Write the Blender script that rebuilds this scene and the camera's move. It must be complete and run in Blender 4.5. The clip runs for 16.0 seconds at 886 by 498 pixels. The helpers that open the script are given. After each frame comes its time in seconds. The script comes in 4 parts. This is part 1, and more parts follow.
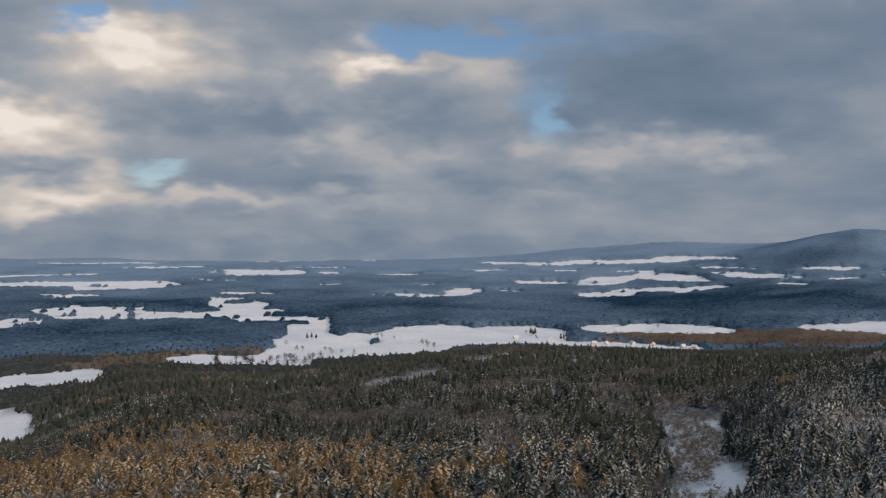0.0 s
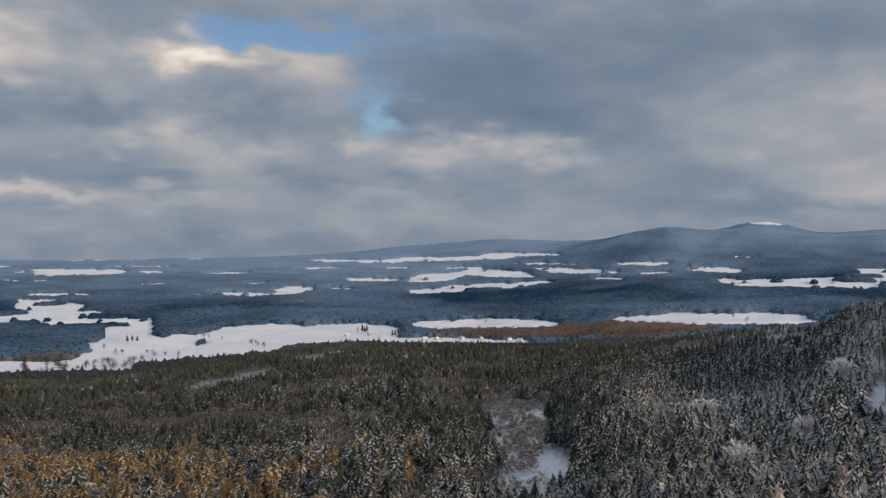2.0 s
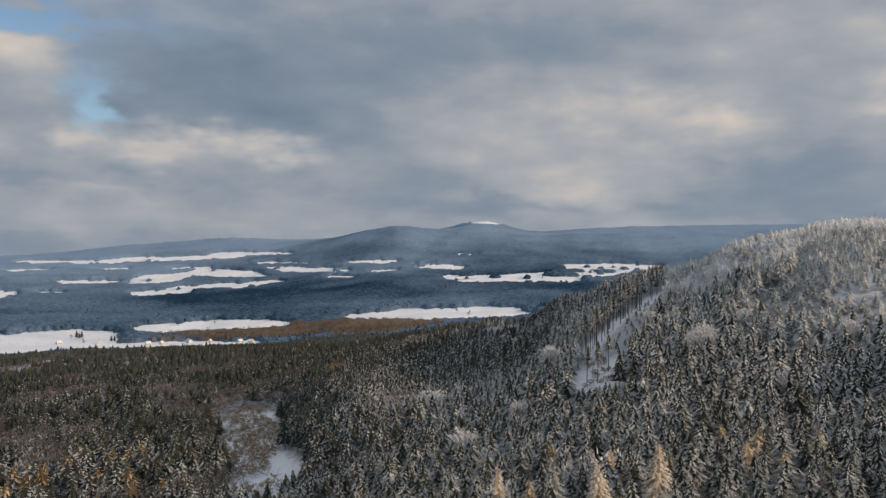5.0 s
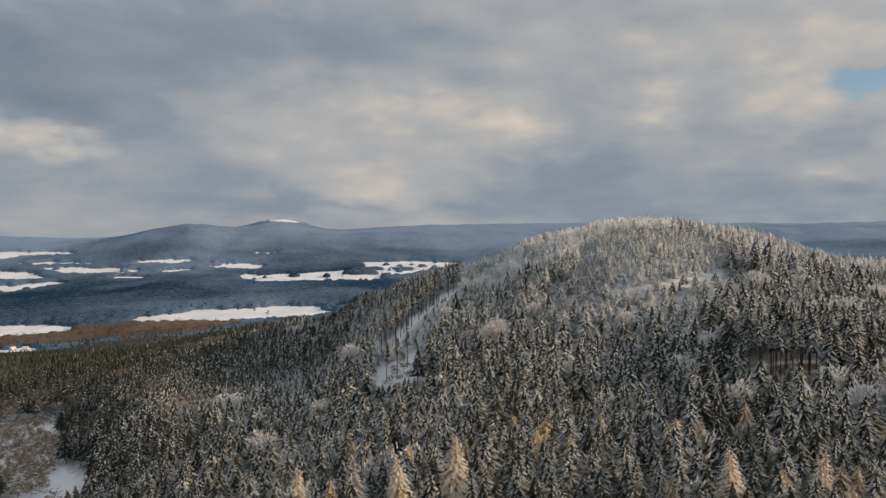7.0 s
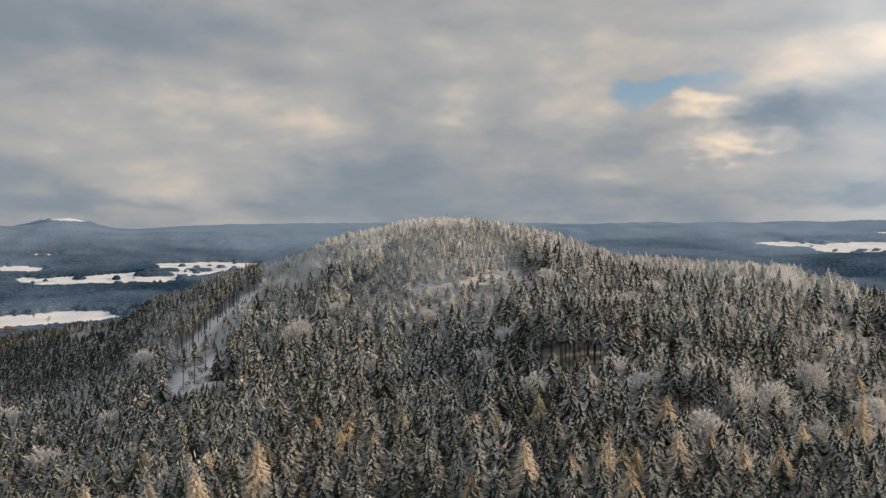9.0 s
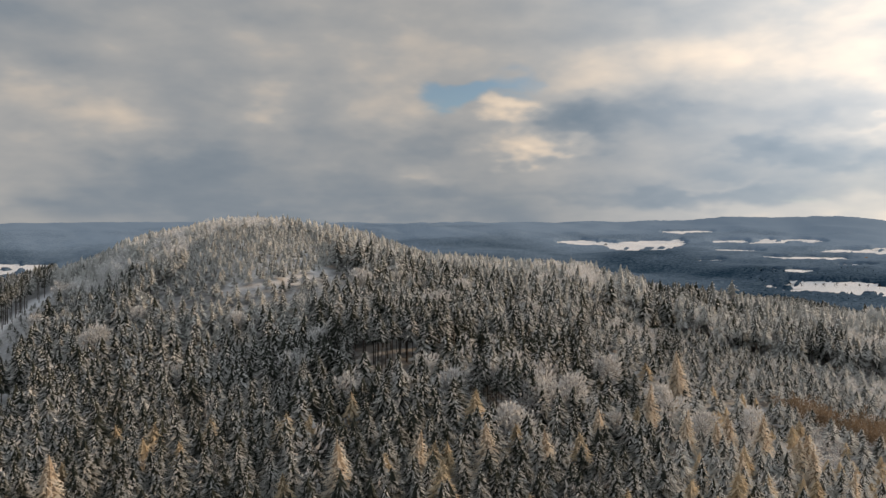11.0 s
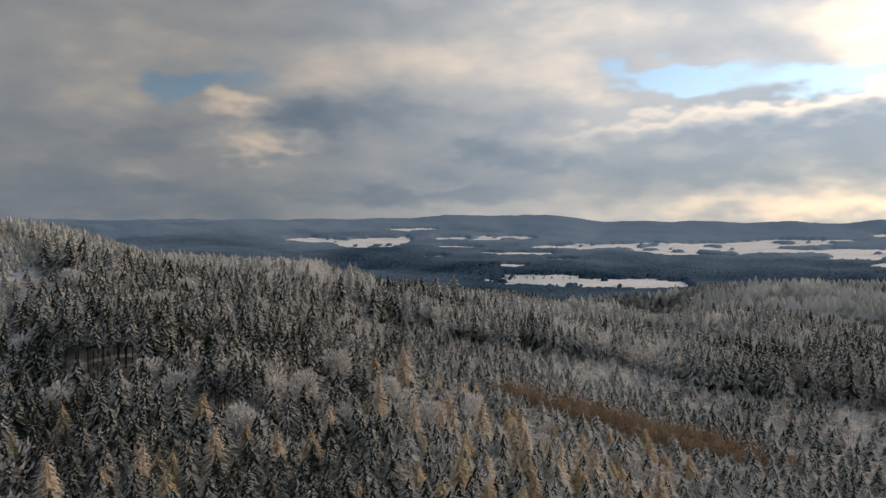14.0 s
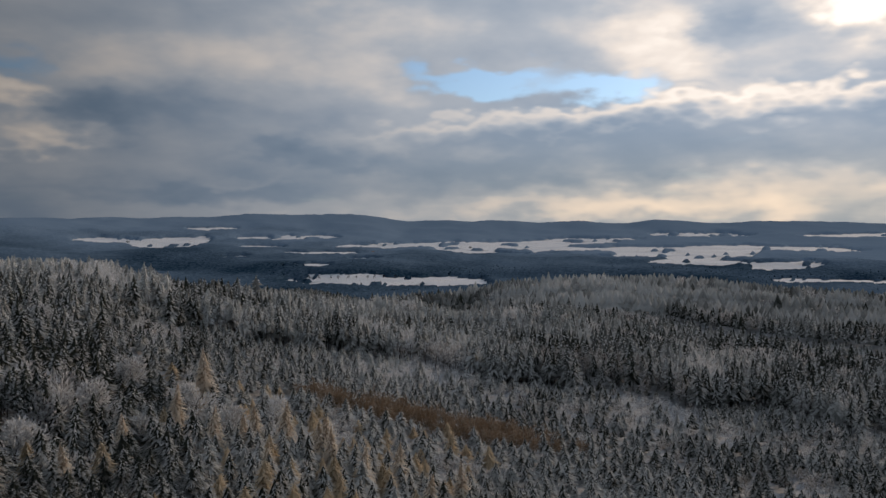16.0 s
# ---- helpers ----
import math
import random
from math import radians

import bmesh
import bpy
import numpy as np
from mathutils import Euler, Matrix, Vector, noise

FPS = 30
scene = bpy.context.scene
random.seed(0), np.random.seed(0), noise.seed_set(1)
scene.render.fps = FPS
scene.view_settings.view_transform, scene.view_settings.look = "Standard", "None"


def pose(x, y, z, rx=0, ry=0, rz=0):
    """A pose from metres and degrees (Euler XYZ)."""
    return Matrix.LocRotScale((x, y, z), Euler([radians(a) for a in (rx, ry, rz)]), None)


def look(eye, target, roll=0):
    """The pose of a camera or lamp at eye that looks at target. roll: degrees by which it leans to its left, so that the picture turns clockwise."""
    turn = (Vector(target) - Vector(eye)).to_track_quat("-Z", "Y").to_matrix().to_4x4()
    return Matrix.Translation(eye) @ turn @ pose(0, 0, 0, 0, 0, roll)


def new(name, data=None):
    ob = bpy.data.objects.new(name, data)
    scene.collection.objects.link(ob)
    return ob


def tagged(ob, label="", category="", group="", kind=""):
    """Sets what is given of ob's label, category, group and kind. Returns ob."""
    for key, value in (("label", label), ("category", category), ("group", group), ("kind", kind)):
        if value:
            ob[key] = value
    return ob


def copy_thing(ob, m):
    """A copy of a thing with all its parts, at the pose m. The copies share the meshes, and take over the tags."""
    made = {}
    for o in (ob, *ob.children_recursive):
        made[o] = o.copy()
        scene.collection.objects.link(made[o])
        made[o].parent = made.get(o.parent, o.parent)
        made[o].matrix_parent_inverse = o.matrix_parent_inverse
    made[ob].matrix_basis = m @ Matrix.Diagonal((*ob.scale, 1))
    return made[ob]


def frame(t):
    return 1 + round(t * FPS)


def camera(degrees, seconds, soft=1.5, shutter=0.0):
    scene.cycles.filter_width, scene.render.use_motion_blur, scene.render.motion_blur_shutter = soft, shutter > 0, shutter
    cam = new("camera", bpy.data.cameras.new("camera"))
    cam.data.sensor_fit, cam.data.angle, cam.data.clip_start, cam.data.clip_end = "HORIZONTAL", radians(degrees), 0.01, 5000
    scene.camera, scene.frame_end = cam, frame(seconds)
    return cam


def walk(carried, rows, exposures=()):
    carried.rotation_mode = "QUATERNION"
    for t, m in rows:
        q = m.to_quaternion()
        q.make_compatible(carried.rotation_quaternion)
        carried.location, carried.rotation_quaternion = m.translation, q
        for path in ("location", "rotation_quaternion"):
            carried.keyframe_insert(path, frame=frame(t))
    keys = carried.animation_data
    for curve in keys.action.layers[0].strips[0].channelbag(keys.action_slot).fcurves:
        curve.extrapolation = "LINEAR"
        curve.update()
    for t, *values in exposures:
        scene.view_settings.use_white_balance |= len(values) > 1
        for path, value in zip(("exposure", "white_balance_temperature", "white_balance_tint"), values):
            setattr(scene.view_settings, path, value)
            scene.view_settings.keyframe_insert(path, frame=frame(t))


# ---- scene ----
# ---- camera ----
EYE = (0.0, 0.0, 100.0)
cam = camera(55.06, 16.0, soft=1.4)
# seconds, heading (clockwise from the first view), tilt
TURN = [
    (0.0, 0.0, -0.74), (0.5, 2.87, -0.80), (1.0, 5.82, -0.84), (1.5, 8.58, -0.88), (2.0, 11.32, -0.91),
    (2.5, 14.16, -0.94), (3.0, 17.04, -0.96), (5.5, 32.65, -1.03), (6.0, 36.14, -1.07), (6.5, 39.43, -1.10),
    (7.0, 42.71, -1.12), (7.5, 46.07, -1.14), (8.0, 49.37, -1.15), (8.5, 52.69, -1.15), (9.0, 55.95, -1.14),
    (11.5, 71.61, -1.19), (12.0, 74.63, -1.21), (12.5, 77.58, -1.25), (13.0, 80.52, -1.28), (13.5, 83.52, -1.31),
    (14.0, 86.61, -1.35), (14.5, 89.80, -1.38), (15.0, 93.25, -1.40), (15.5, 96.55, -1.40), (16.0, 99.75, -1.40)]
EXPOSURE = [(0.0, -0.14, 6150, 10), (5.5, 0.14, 6650, 10), (9.0, 0.18, 7150, 10), (12.5, -0.22, 7150, 10), (15.0, -0.74, 6450, 10), (16.0, -0.98, 6200, 10)]
walk(cam, [(t, pose(*EYE, 90 + tilt, 0, -head)) for t, head, tilt in TURN], EXPOSURE)

# ---- light ----
SUN_BEARING, SUN_HEIGHT = 142.0, 19.0
sun = new("sun", bpy.data.lights.new("sun", "SUN"))
sun.data.energy, sun.data.angle, sun.data.color = 3.1, radians(3.0), (1.0, 0.71, 0.46)
sun.matrix_world = look((600, -520, 900), (600 - math.sin(radians(SUN_BEARING)) * 10, -520 - math.cos(radians(SUN_BEARING)) * 10,
                                           900 - math.tan(radians(SUN_HEIGHT)) * 10))


# ---- node helpers ----
def node(tree, kind, ins=(), **props):
    """A shader node; ins: pairs of input key and value or socket."""
    n = tree.nodes.new(kind)
    for key, value in props.items():
        setattr(n, key, value)
    for key, value in ins:
        if isinstance(value, bpy.types.NodeSocket):
            tree.links.new(value, n.inputs[key])
        else:
            n.inputs[key].default_value = value
    return n


def calc(tree, op, a, b=0.0, c=0.0, clamp=False):
    return node(tree, "ShaderNodeMath", [(0, a), (1, b), (2, c)], operation=op, use_clamp=clamp).outputs[0]


def blend(tree, f, a, b):
    n = node(tree, "ShaderNodeMix", data_type="RGBA")
    for key, value in ((0, f), (6, a), (7, b)):
        if isinstance(value, bpy.types.NodeSocket):
            tree.links.new(value, n.inputs[key])
        else:
            n.inputs[key].default_value = (*value, 1.0) if isinstance(value, tuple) and len(value) == 3 else value
    return n.outputs[2]


def grain(tree, vec, scale, detail=4.0, rough=0.55, w=0.0):
    return node(tree, "ShaderNodeTexNoise", [("Vector", vec), ("Scale", scale), ("Detail", detail), ("Roughness", rough), ("W", w)],
                noise_dimensions="4D").outputs[0]


def remap(tree, v, a, b, c=0.0, d=1.0, smooth=False):
    return node(tree, "ShaderNodeMapRange", [(0, v), (1, a), (2, b), (3, c), (4, d)], clamp=True,
                interpolation_type="SMOOTHSTEP" if smooth else "LINEAR").outputs[0]


# ---- sky: broken winter stratocumulus before a low sun ----
# bearing, height, half width, half height (degrees), strength
LIT_WEST = [
    (-19.8, 11.7, 10.8, 4.0, .45), (-20.2, 12.2, 5.7, 2.3, .3), (-5.5, 11.8, 4.6, 2.3, .55), (-2.8, 11.5, 6.3, 1.3, .3), (3.3, 10.6, 4.6, 2.9, .25),
    (-25.7, 6.7, 8.6, 3.4, .6), (-26.9, 7.5, 5.1, 2.3, .3), (-21.7, 4.3, 3.4, 1.3, .35), (-24.4, 2.5, 11.4, 1.7, .5), (-14.3, 2.8, 8.0, 0.9, .3),
    (-9.2, 5.9, 3.4, 1.4, .25), (-5.5, 6.8, 3.4, 2.3, .28), (-2.4, 5.0, 6.8, 2.1, .22), (-6.2, 2.3, 6.8, 1.3, .2), (5.9, 6.5, 2.9, 1.7, .3),
    (11.5, 5.8, 8.6, 2.0, .4), (18.9, 5.3, 4.6, 1.6, .4), (7.0, 2.7, 6.3, 1.1, .14), (-10.7, 10.4, 14.8, 3.4, .18)]
LIT_NORTH = [
    (45.6, 7.1, 9.6, 3.4, .2), (37.0, 7.3, 20.3, 6.3, .2), (56.5, 8.4, 4.6, 2.3, .3), (39.3, 3.5, 7.4, 2.3, .14), (64.1, 8.1, 6.8, 2.9, .3),
    (72.8, 8.0, 3.1, 1.3, .55), (74.2, 6.0, 5.7, 1.6, .5), (76.0, 5.3, 4.6, 1.0, .25), (79.1, 10.0, 9.1, 3.4, .25), (67.4, 3.9, 2.9, 0.7, .2),
    (52.8, 12.7, 17.1, 5.1, .15)]
LIT_EAST = [
    (70.0, 12.0, 13.0, 5.5, .2), (89.1, 11.1, 11.4, 5.7, .2), (94.7, 9.1, 5.1, 3.4, .18), (99.5, 12.6, 11.4, 4.6, .2), (87.2, 2.8, 3.4, 0.6, .15), (114.4, 12.8, 6.8, 4.6, .45),
    (117.2, 10.2, 8.6, 2.9, .4), (110.1, 11.5, 9.1, 3.4, .2), (124.4, 12.3, 6.8, 4.6, .5), (125.7, 13.2, 4.0, 3.4, .7), (123.3, 2.4, 17.1, 2.1, .5),
    (111.6, 1.5, 17.1, 1.7, .32), (104.0, 1.2, 28.5, 1.5, .22), (90.6, 12.7, 17.1, 5.7, .12), (120.8, 7.5, 4.0, 1.4, .7),
    (115.5, 8.3, 3.4, 0.8, .4)]
SHADED_WEST = [
    (-11.4, 8.0, 13.1, 2.0, .42), (-13.2, 4.1, 6.8, 1.7, .25), (-7.0, 3.6, 4.6, 1.0, .3), (-2.1, 7.4, 5.1, 2.6, .3), (13.5, 9.3, 17.1, 6.3, .45),
    (17.2, 11.5, 17.1, 6.8, .25), (-25.7, 4.2, 3.4, 1.0, .35), (-26.8, 13.0, 4.6, 3.4, .15), (-3.2, -0.7, 45.6, 1.4, .3), (2.5, 3.9, 4.6, 1.7, .25),
    (11.9, 3.4, 11.4, 1.3, .2), (23.8, 5.6, 10.6, 5.4, .32), (31.7, 11.7, 17.1, 5.1, .35), (33.3, 1.6, 17.1, 1.3, .35), (52.6, 3.0, 10.3, 3.4, .3),
    (14.9, 11.2, 14.3, 5.7, .2)]
SHADED_EAST = [
    (36.5, 12.0, 17.1, 4.6, .15), (52.8, 3.5, 8.6, 4.6, .28), (77.3, 6.9, 5.1, 2.0, .45), (60.4, 4.2, 4.6, 1.7, .15), (64.1, 1.0, 17.1, 0.8, .2),
    (67.8, 6.3, 4.6, 1.7, .22), (78.2, 6.7, 5.7, 2.9, .3), (89.1, 5.2, 4.0, 1.6, .35), (93.1, 4.9, 4.3, 1.6, .5), (65.4, 2.7, 11.4, 2.3, .25),
    (83.4, 2.0, 11.4, 1.0, .3), (103.8, 4.2, 20.0, 2.0, .4), (93.5, 4.9, 9.1, 1.8, .4), (118.2, 12.5, 3.4, 2.3, .35), (115.2, 6.0, 20.0, 2.9, .3),
    (98.5, 13.9, 8.6, 2.9, .15), (122.2, 11.0, 5.7, 1.4, .2), (78.6, 2.3, 17.1, 1.6, .25), (82.0, 7.7, 8.6, 2.3, .25)]
BLUE_GAP = [
    (-22.8, 13.6, 2.9, 1.6, 1.1), (-18.1, 14.7, 3.4, 1.1, .6), (2.1, 12.8, 7.4, 1.5, 1.0), (-2.4, 13.1, 5.1, 1.7, .6), (6.7, 9.6, 4.6, 3.4, .6),
    (7.6, 7.7, 2.3, 2.0, .5), (-18.3, 4.6, 3.7, 1.5, .65), (9.3, 13.3, 14.3, 3.4, .3), (70.1, 9.2, 4.6, 1.4, 1.0), (73.1, 10.1, 3.4, 1.6, .6),
    (102.0, 9.6, 4.0, 1.4, .7), (97.7, 10.1, 3.4, 1.0, .5), (108.8, 9.5, 9.1, 1.1, .7), (102.3, 9.5, 4.3, 1.6, 1.0), (98.5, 9.5, 2.3, 1.1, .5),
    (110.8, 8.8, 5.1, 1.1, 1.0), (104.1, 10.5, 6.8, 1.0, .5)]

world = bpy.data.worlds.new("winter_sky")
scene.world = world
world.use_nodes = True
wt = world.node_tree
wt.nodes.clear()
way = node(wt, "ShaderNodeTexCoord").outputs["Generated"]
sep = node(wt, "ShaderNodeSeparateXYZ", [(0, way)])
bearing = calc(wt, "MULTIPLY", calc(wt, "ARCTAN2", sep.outputs[0], sep.outputs[1]), 57.2958)
height = calc(wt, "MULTIPLY", calc(wt, "ARCSINE", sep.outputs[2]), 57.2958)
flat = node(wt, "ShaderNodeCombineXYZ", [(0, bearing), (1, calc(wt, "MULTIPLY", height, 2.2)), (2, 0.0)]).outputs[0]
warp_a = node(wt, "ShaderNodeTexNoise", [("Vector", flat), ("Scale", 0.17), ("Detail", 5.0), ("Roughness", 0.54)])
warp = node(wt, "ShaderNodeVectorMath", [(0, warp_a.outputs["Color"]), (1, (0.5, 0.5, 0.5))], operation="SUBTRACT").outputs[0]
warp = node(wt, "ShaderNodeVectorMath", [(0, warp), (1, (5.5, 2.6, 0.0))], operation="MULTIPLY").outputs[0]
spot = node(wt, "ShaderNodeCombineXYZ", [(0, bearing), (1, height), (2, 0.0)]).outputs[0]
spot = node(wt, "ShaderNodeVectorMath", [(0, spot), (1, warp)], operation="ADD").outputs[0]
# ragged edges of single clouds
warp_b = node(wt, "ShaderNodeTexNoise", [("Vector", flat), ("Scale", 0.42), ("Detail", 2.0), ("Roughness", 0.42)])
fray = node(wt, "ShaderNodeVectorMath", [(0, warp_b.outputs["Color"]), (1, (0.5, 0.5, 0.5))], operation="SUBTRACT").outputs[0]
fray = node(wt, "ShaderNodeVectorMath", [(0, fray), (1, (4.0, 2.6, 0.0))], operation="MULTIPLY").outputs[0]
spot = node(wt, "ShaderNodeVectorMath", [(0, spot), (1, fray)], operation="ADD").outputs[0]


def patches(rows):
    total = None
    for b, h, rb, rh, s in rows:
        m = node(wt, "ShaderNodeMapping", [("Vector", spot), ("Location", (b, h, 0)), ("Scale", (rb, rh, 1))], vector_type="TEXTURE")
        g = node(wt, "ShaderNodeTexGradient", [(0, m.outputs[0])], gradient_type="SPHERICAL").outputs["Fac"]
        g = remap(wt, g, 0.0, 1.0, 0.0, 1.0, True)
        total = calc(wt, "MULTIPLY_ADD", g, s, total if total is not None else 0.0)
    return total


lit = calc(wt, "MULTIPLY_ADD", patches(LIT_WEST), 1.25, patches(LIT_NORTH + LIT_EAST))
shaded = patches(SHADED_WEST + SHADED_EAST)
gap = patches(BLUE_GAP)
up = calc(wt, "ADD", calc(wt, "MAXIMUM", sep.outputs[2], 0.0), 0.10)
deck = node(wt, "ShaderNodeCombineXYZ", [(0, calc(wt, "DIVIDE", sep.outputs[0], up)), (1, calc(wt, "DIVIDE", sep.outputs[1], up)), (2, 0.0)]).outputs[0]
billow = grain(wt, deck, 1.3, 4.0, 0.5)
wisp = grain(wt, flat, 0.13, 4.0, 0.46, 3.0)
shifted = node(wt, "ShaderNodeVectorMath", [(0, flat), (1, (1.0, 2.2, 0.0))], operation="ADD").outputs[0]
bulge = calc(wt, "SUBTRACT", wisp, grain(wt, shifted, 0.13, 4.0, 0.46, 3.0))
# brightness of the cloud deck
tone = calc(wt, "MULTIPLY_ADD", calc(wt, "SUBTRACT", billow, 0.5), 0.12, 0.475)
tone = calc(wt, "MULTIPLY_ADD", calc(wt, "SUBTRACT", wisp, 0.5), 0.30, tone)
tone = calc(wt, "MULTIPLY_ADD", bulge, 0.28, tone)
tone = calc(wt, "MULTIPLY_ADD", lit, 0.60, tone)
tone = calc(wt, "MULTIPLY_ADD", shaded, -0.34, tone)
# rounded heaps in the lit cloud
loose = node(wt, "ShaderNodeVectorMath", [(0, flat), (1, warp)], operation="ADD").outputs[0]
heap = node(wt, "ShaderNodeTexVoronoi", [("Vector", loose), ("Scale", 0.16), ("Detail", 3.0), ("Roughness", 0.5), ("Smoothness", 0.7)], feature="SMOOTH_F1").outputs["Distance"]
tone = calc(wt, "MULTIPLY_ADD", calc(wt, "SUBTRACT", 0.86, heap), calc(wt, "MULTIPLY_ADD", lit, 0.24, 0.06), tone)
# a bank of cumulus in the east, lit along its crest
crest = calc(wt, "MULTIPLY_ADD", calc(wt, "MINIMUM", calc(wt, "SUBTRACT", bearing, 87.0), 14.5), 0.165, 5.7)
crest = calc(wt, "MULTIPLY_ADD", calc(wt, "MAXIMUM", calc(wt, "SUBTRACT", bearing, 101.5), 0.0), 0.055, crest)
puff = node(wt, "ShaderNodeTexVoronoi", [("Vector", flat), ("Scale", 0.36), ("Detail", 2.0), ("Roughness", 0.5), ("Smoothness", 0.5)], feature="SMOOTH_F1").outputs["Distance"]
crest = calc(wt, "MULTIPLY_ADD", calc(wt, "SUBTRACT", 0.45, puff), 1.5, crest)
crest = calc(wt, "MULTIPLY_ADD", calc(wt, "SUBTRACT", grain(wt, flat, 0.22, 3.0, 0.5, 7.0), 0.5), 2.0, crest)
over = calc(wt, "SUBTRACT", height, crest)
bank = calc(wt, "MULTIPLY", remap(wt, over, 0.55, -0.35, 0.0, 1.0, True), remap(wt, over, -3.2, -1.6, 0.0, 1.0, True))
bank = calc(wt, "MULTIPLY", bank, calc(wt, "MULTIPLY", remap(wt, bearing, 88.0, 97.0, 0.0, 1.0, True), remap(wt, bearing, 150.0, 138.0, 0.0, 1.0, True)))
body = calc(wt, "MULTIPLY_ADD", calc(wt, "SUBTRACT", wisp, 0.5), 0.35, 0.37)
crest_light = remap(wt, bearing, 94.0, 113.0, 0.55, 0.86, True)
body = calc(wt, "MULTIPLY_ADD", remap(wt, over, -1.9, 0.2, 0.0, 1.0, True), calc(wt, "SUBTRACT", crest_light, 0.3), body)
tone = calc(wt, "MULTIPLY_ADD", bank, calc(wt, "SUBTRACT", body, tone), tone)
ramp = node(wt, "ShaderNodeValToRGB", [(0, tone)])
stops = [(0.05, (0.12, 0.175, 0.245)), (0.35, (0.215, 0.26, 0.32)), (0.58, (0.36, 0.375, 0.40)), (0.82, (0.665, 0.58, 0.505)), (1.0, (0.95, 0.83, 0.71))]
ramp.color_ramp.elements.remove(ramp.color_ramp.elements[1])
for i, (p, c) in enumerate(stops):
    e = ramp.color_ramp.elements[0] if i == 0 else ramp.color_ramp.elements.new(p)
    e.position, e.color = p, (*c, 1.0)
air = node(wt, "ShaderNodeTexSky", sky_type="NISHITA", sun_disc=False, sun_elevation=radians(SUN_HEIGHT), sun_rotation=radians(SUN_BEARING),
           altitude=700.0, air_density=1.0, dust_density=0.6)
air = node(wt, "ShaderNodeVectorMath", [(0, air.outputs[0]), (3, 0.085)], operation="SCALE").outputs[0]
air = node(wt, "ShaderNodeVectorMath", [(0, air), (1, (0.92, 1.0, 1.10))], operation="MULTIPLY").outputs[0]
# open sky shows where a gap meets thin cloud
open_sky = remap(wt, calc(wt, "MULTIPLY_ADD", calc(wt, "SUBTRACT", 0.5, billow), 0.9, gap), 0.06, 0.88, 0.0, 0.9, True)
open_sky = calc(wt, "MULTIPLY", open_sky, calc(wt, "SUBTRACT", 1.0, bank))
clouds = blend(wt, open_sky, ramp.outputs[0], air)
# thin bright cloud overhead
zenith = remap(wt, height, 17.0, 45.0, 1.0, 1.25, True)
# the veil brightens towards the sun
toward = (math.sin(radians(SUN_BEARING)) * math.cos(radians(SUN_HEIGHT)), math.cos(radians(SUN_BEARING)) * math.cos(radians(SUN_HEIGHT)), math.sin(radians(SUN_HEIGHT)))
sunward = node(wt, "ShaderNodeVectorMath", [(0, way), (1, toward)], operation="DOT_PRODUCT").outputs["Value"]
zenith = calc(wt, "MULTIPLY", zenith, remap(wt, sunward, 0.31, 0.97, 1.0, 2.75, True))
clouds = node(wt, "ShaderNodeVectorMath", [(0, clouds), (3, zenith)], operation="SCALE").outputs[0]
# low air before the sun is amber
amber = calc(wt, "MULTIPLY", remap(wt, height, 1.0, 8.0, 1.0, 0.0, True), remap(wt, sunward, 0.45, 0.9, 0.0, 1.0, True))
clouds = node(wt, "ShaderNodeVectorMath", [(0, clouds), (1, blend(wt, amber, (1.0, 1.0, 1.0), (1.03, 0.93, 0.79)))], operation="MULTIPLY").outputs[0]
back = node(wt, "ShaderNodeBackground", [("Color", clouds), ("Strength", 1.0)])
wt.links.new(back.outputs[0], node(wt, "ShaderNodeOutputWorld").inputs[0])


# ---- materials ----
def material(name):
    m = bpy.data.materials.new(name)
    m.use_nodes = True
    return m, m.node_tree, m.node_tree.nodes["Principled BSDF"]


def place(tree):
    return node(tree, "ShaderNodeNewGeometry").outputs["Position"]


def relief(tree, shader, v, strength, distance):
    b = node(tree, "ShaderNodeBump", [("Height", v), ("Strength", strength), ("Distance", distance)])
    tree.links.new(b.outputs[0], shader.inputs["Normal"])


def foliage(name, dark, rime, amount, grain_size=3.0, thin=0.26):
    """Needles or twigs with hoarfrost; the mesh attribute 'frost' says how rimed a tree is, and carries painted haze on
    far woods.
    """
    m, t, s = material(name)
    p = place(t)
    fine, broad = grain(t, p, grain_size, 4.0, 0.65), grain(t, p, 0.05, 3.0)
    frost_haze = node(t, "ShaderNodeAttribute", attribute_name="frost_haze").outputs["Fac"]
    upward = node(t, "ShaderNodeSeparateXYZ", [(0, node(t, "ShaderNodeNewGeometry").outputs["Normal"])]).outputs[2]
    f = calc(t, "MULTIPLY_ADD", calc(t, "SUBTRACT", fine, 0.5), 1.3, frost_haze)
    f = calc(t, "MULTIPLY_ADD", calc(t, "SUBTRACT", broad, 0.5), 0.4, f)
    f = calc(t, "MULTIPLY_ADD", calc(t, "MAXIMUM", upward, 0.0), 0.35, calc(t, "ADD", f, amount - 0.35), clamp=True)
    isle = node(t, "ShaderNodeNewGeometry").outputs["Random Per Island"]
    base = blend(t, isle, dark, tuple(c * 1.45 for c in dark))
    colour = blend(t, f, base, rime)
    t.links.new(colour, s.inputs["Base Color"])
    s.inputs["Roughness"].default_value = 0.85
    s.inputs["Specular IOR Level"].default_value = 0.0
    # thin rimed twigs let some light through
    glow = node(t, "ShaderNodeBsdfTranslucent", [("Color", colour)])
    both = node(t, "ShaderNodeMixShader", [(0, thin), (1, s.outputs[0]), (2, glow.outputs[0])])
    t.links.new(both.outputs[0], t.nodes["Material Output"].inputs["Surface"])
    return m


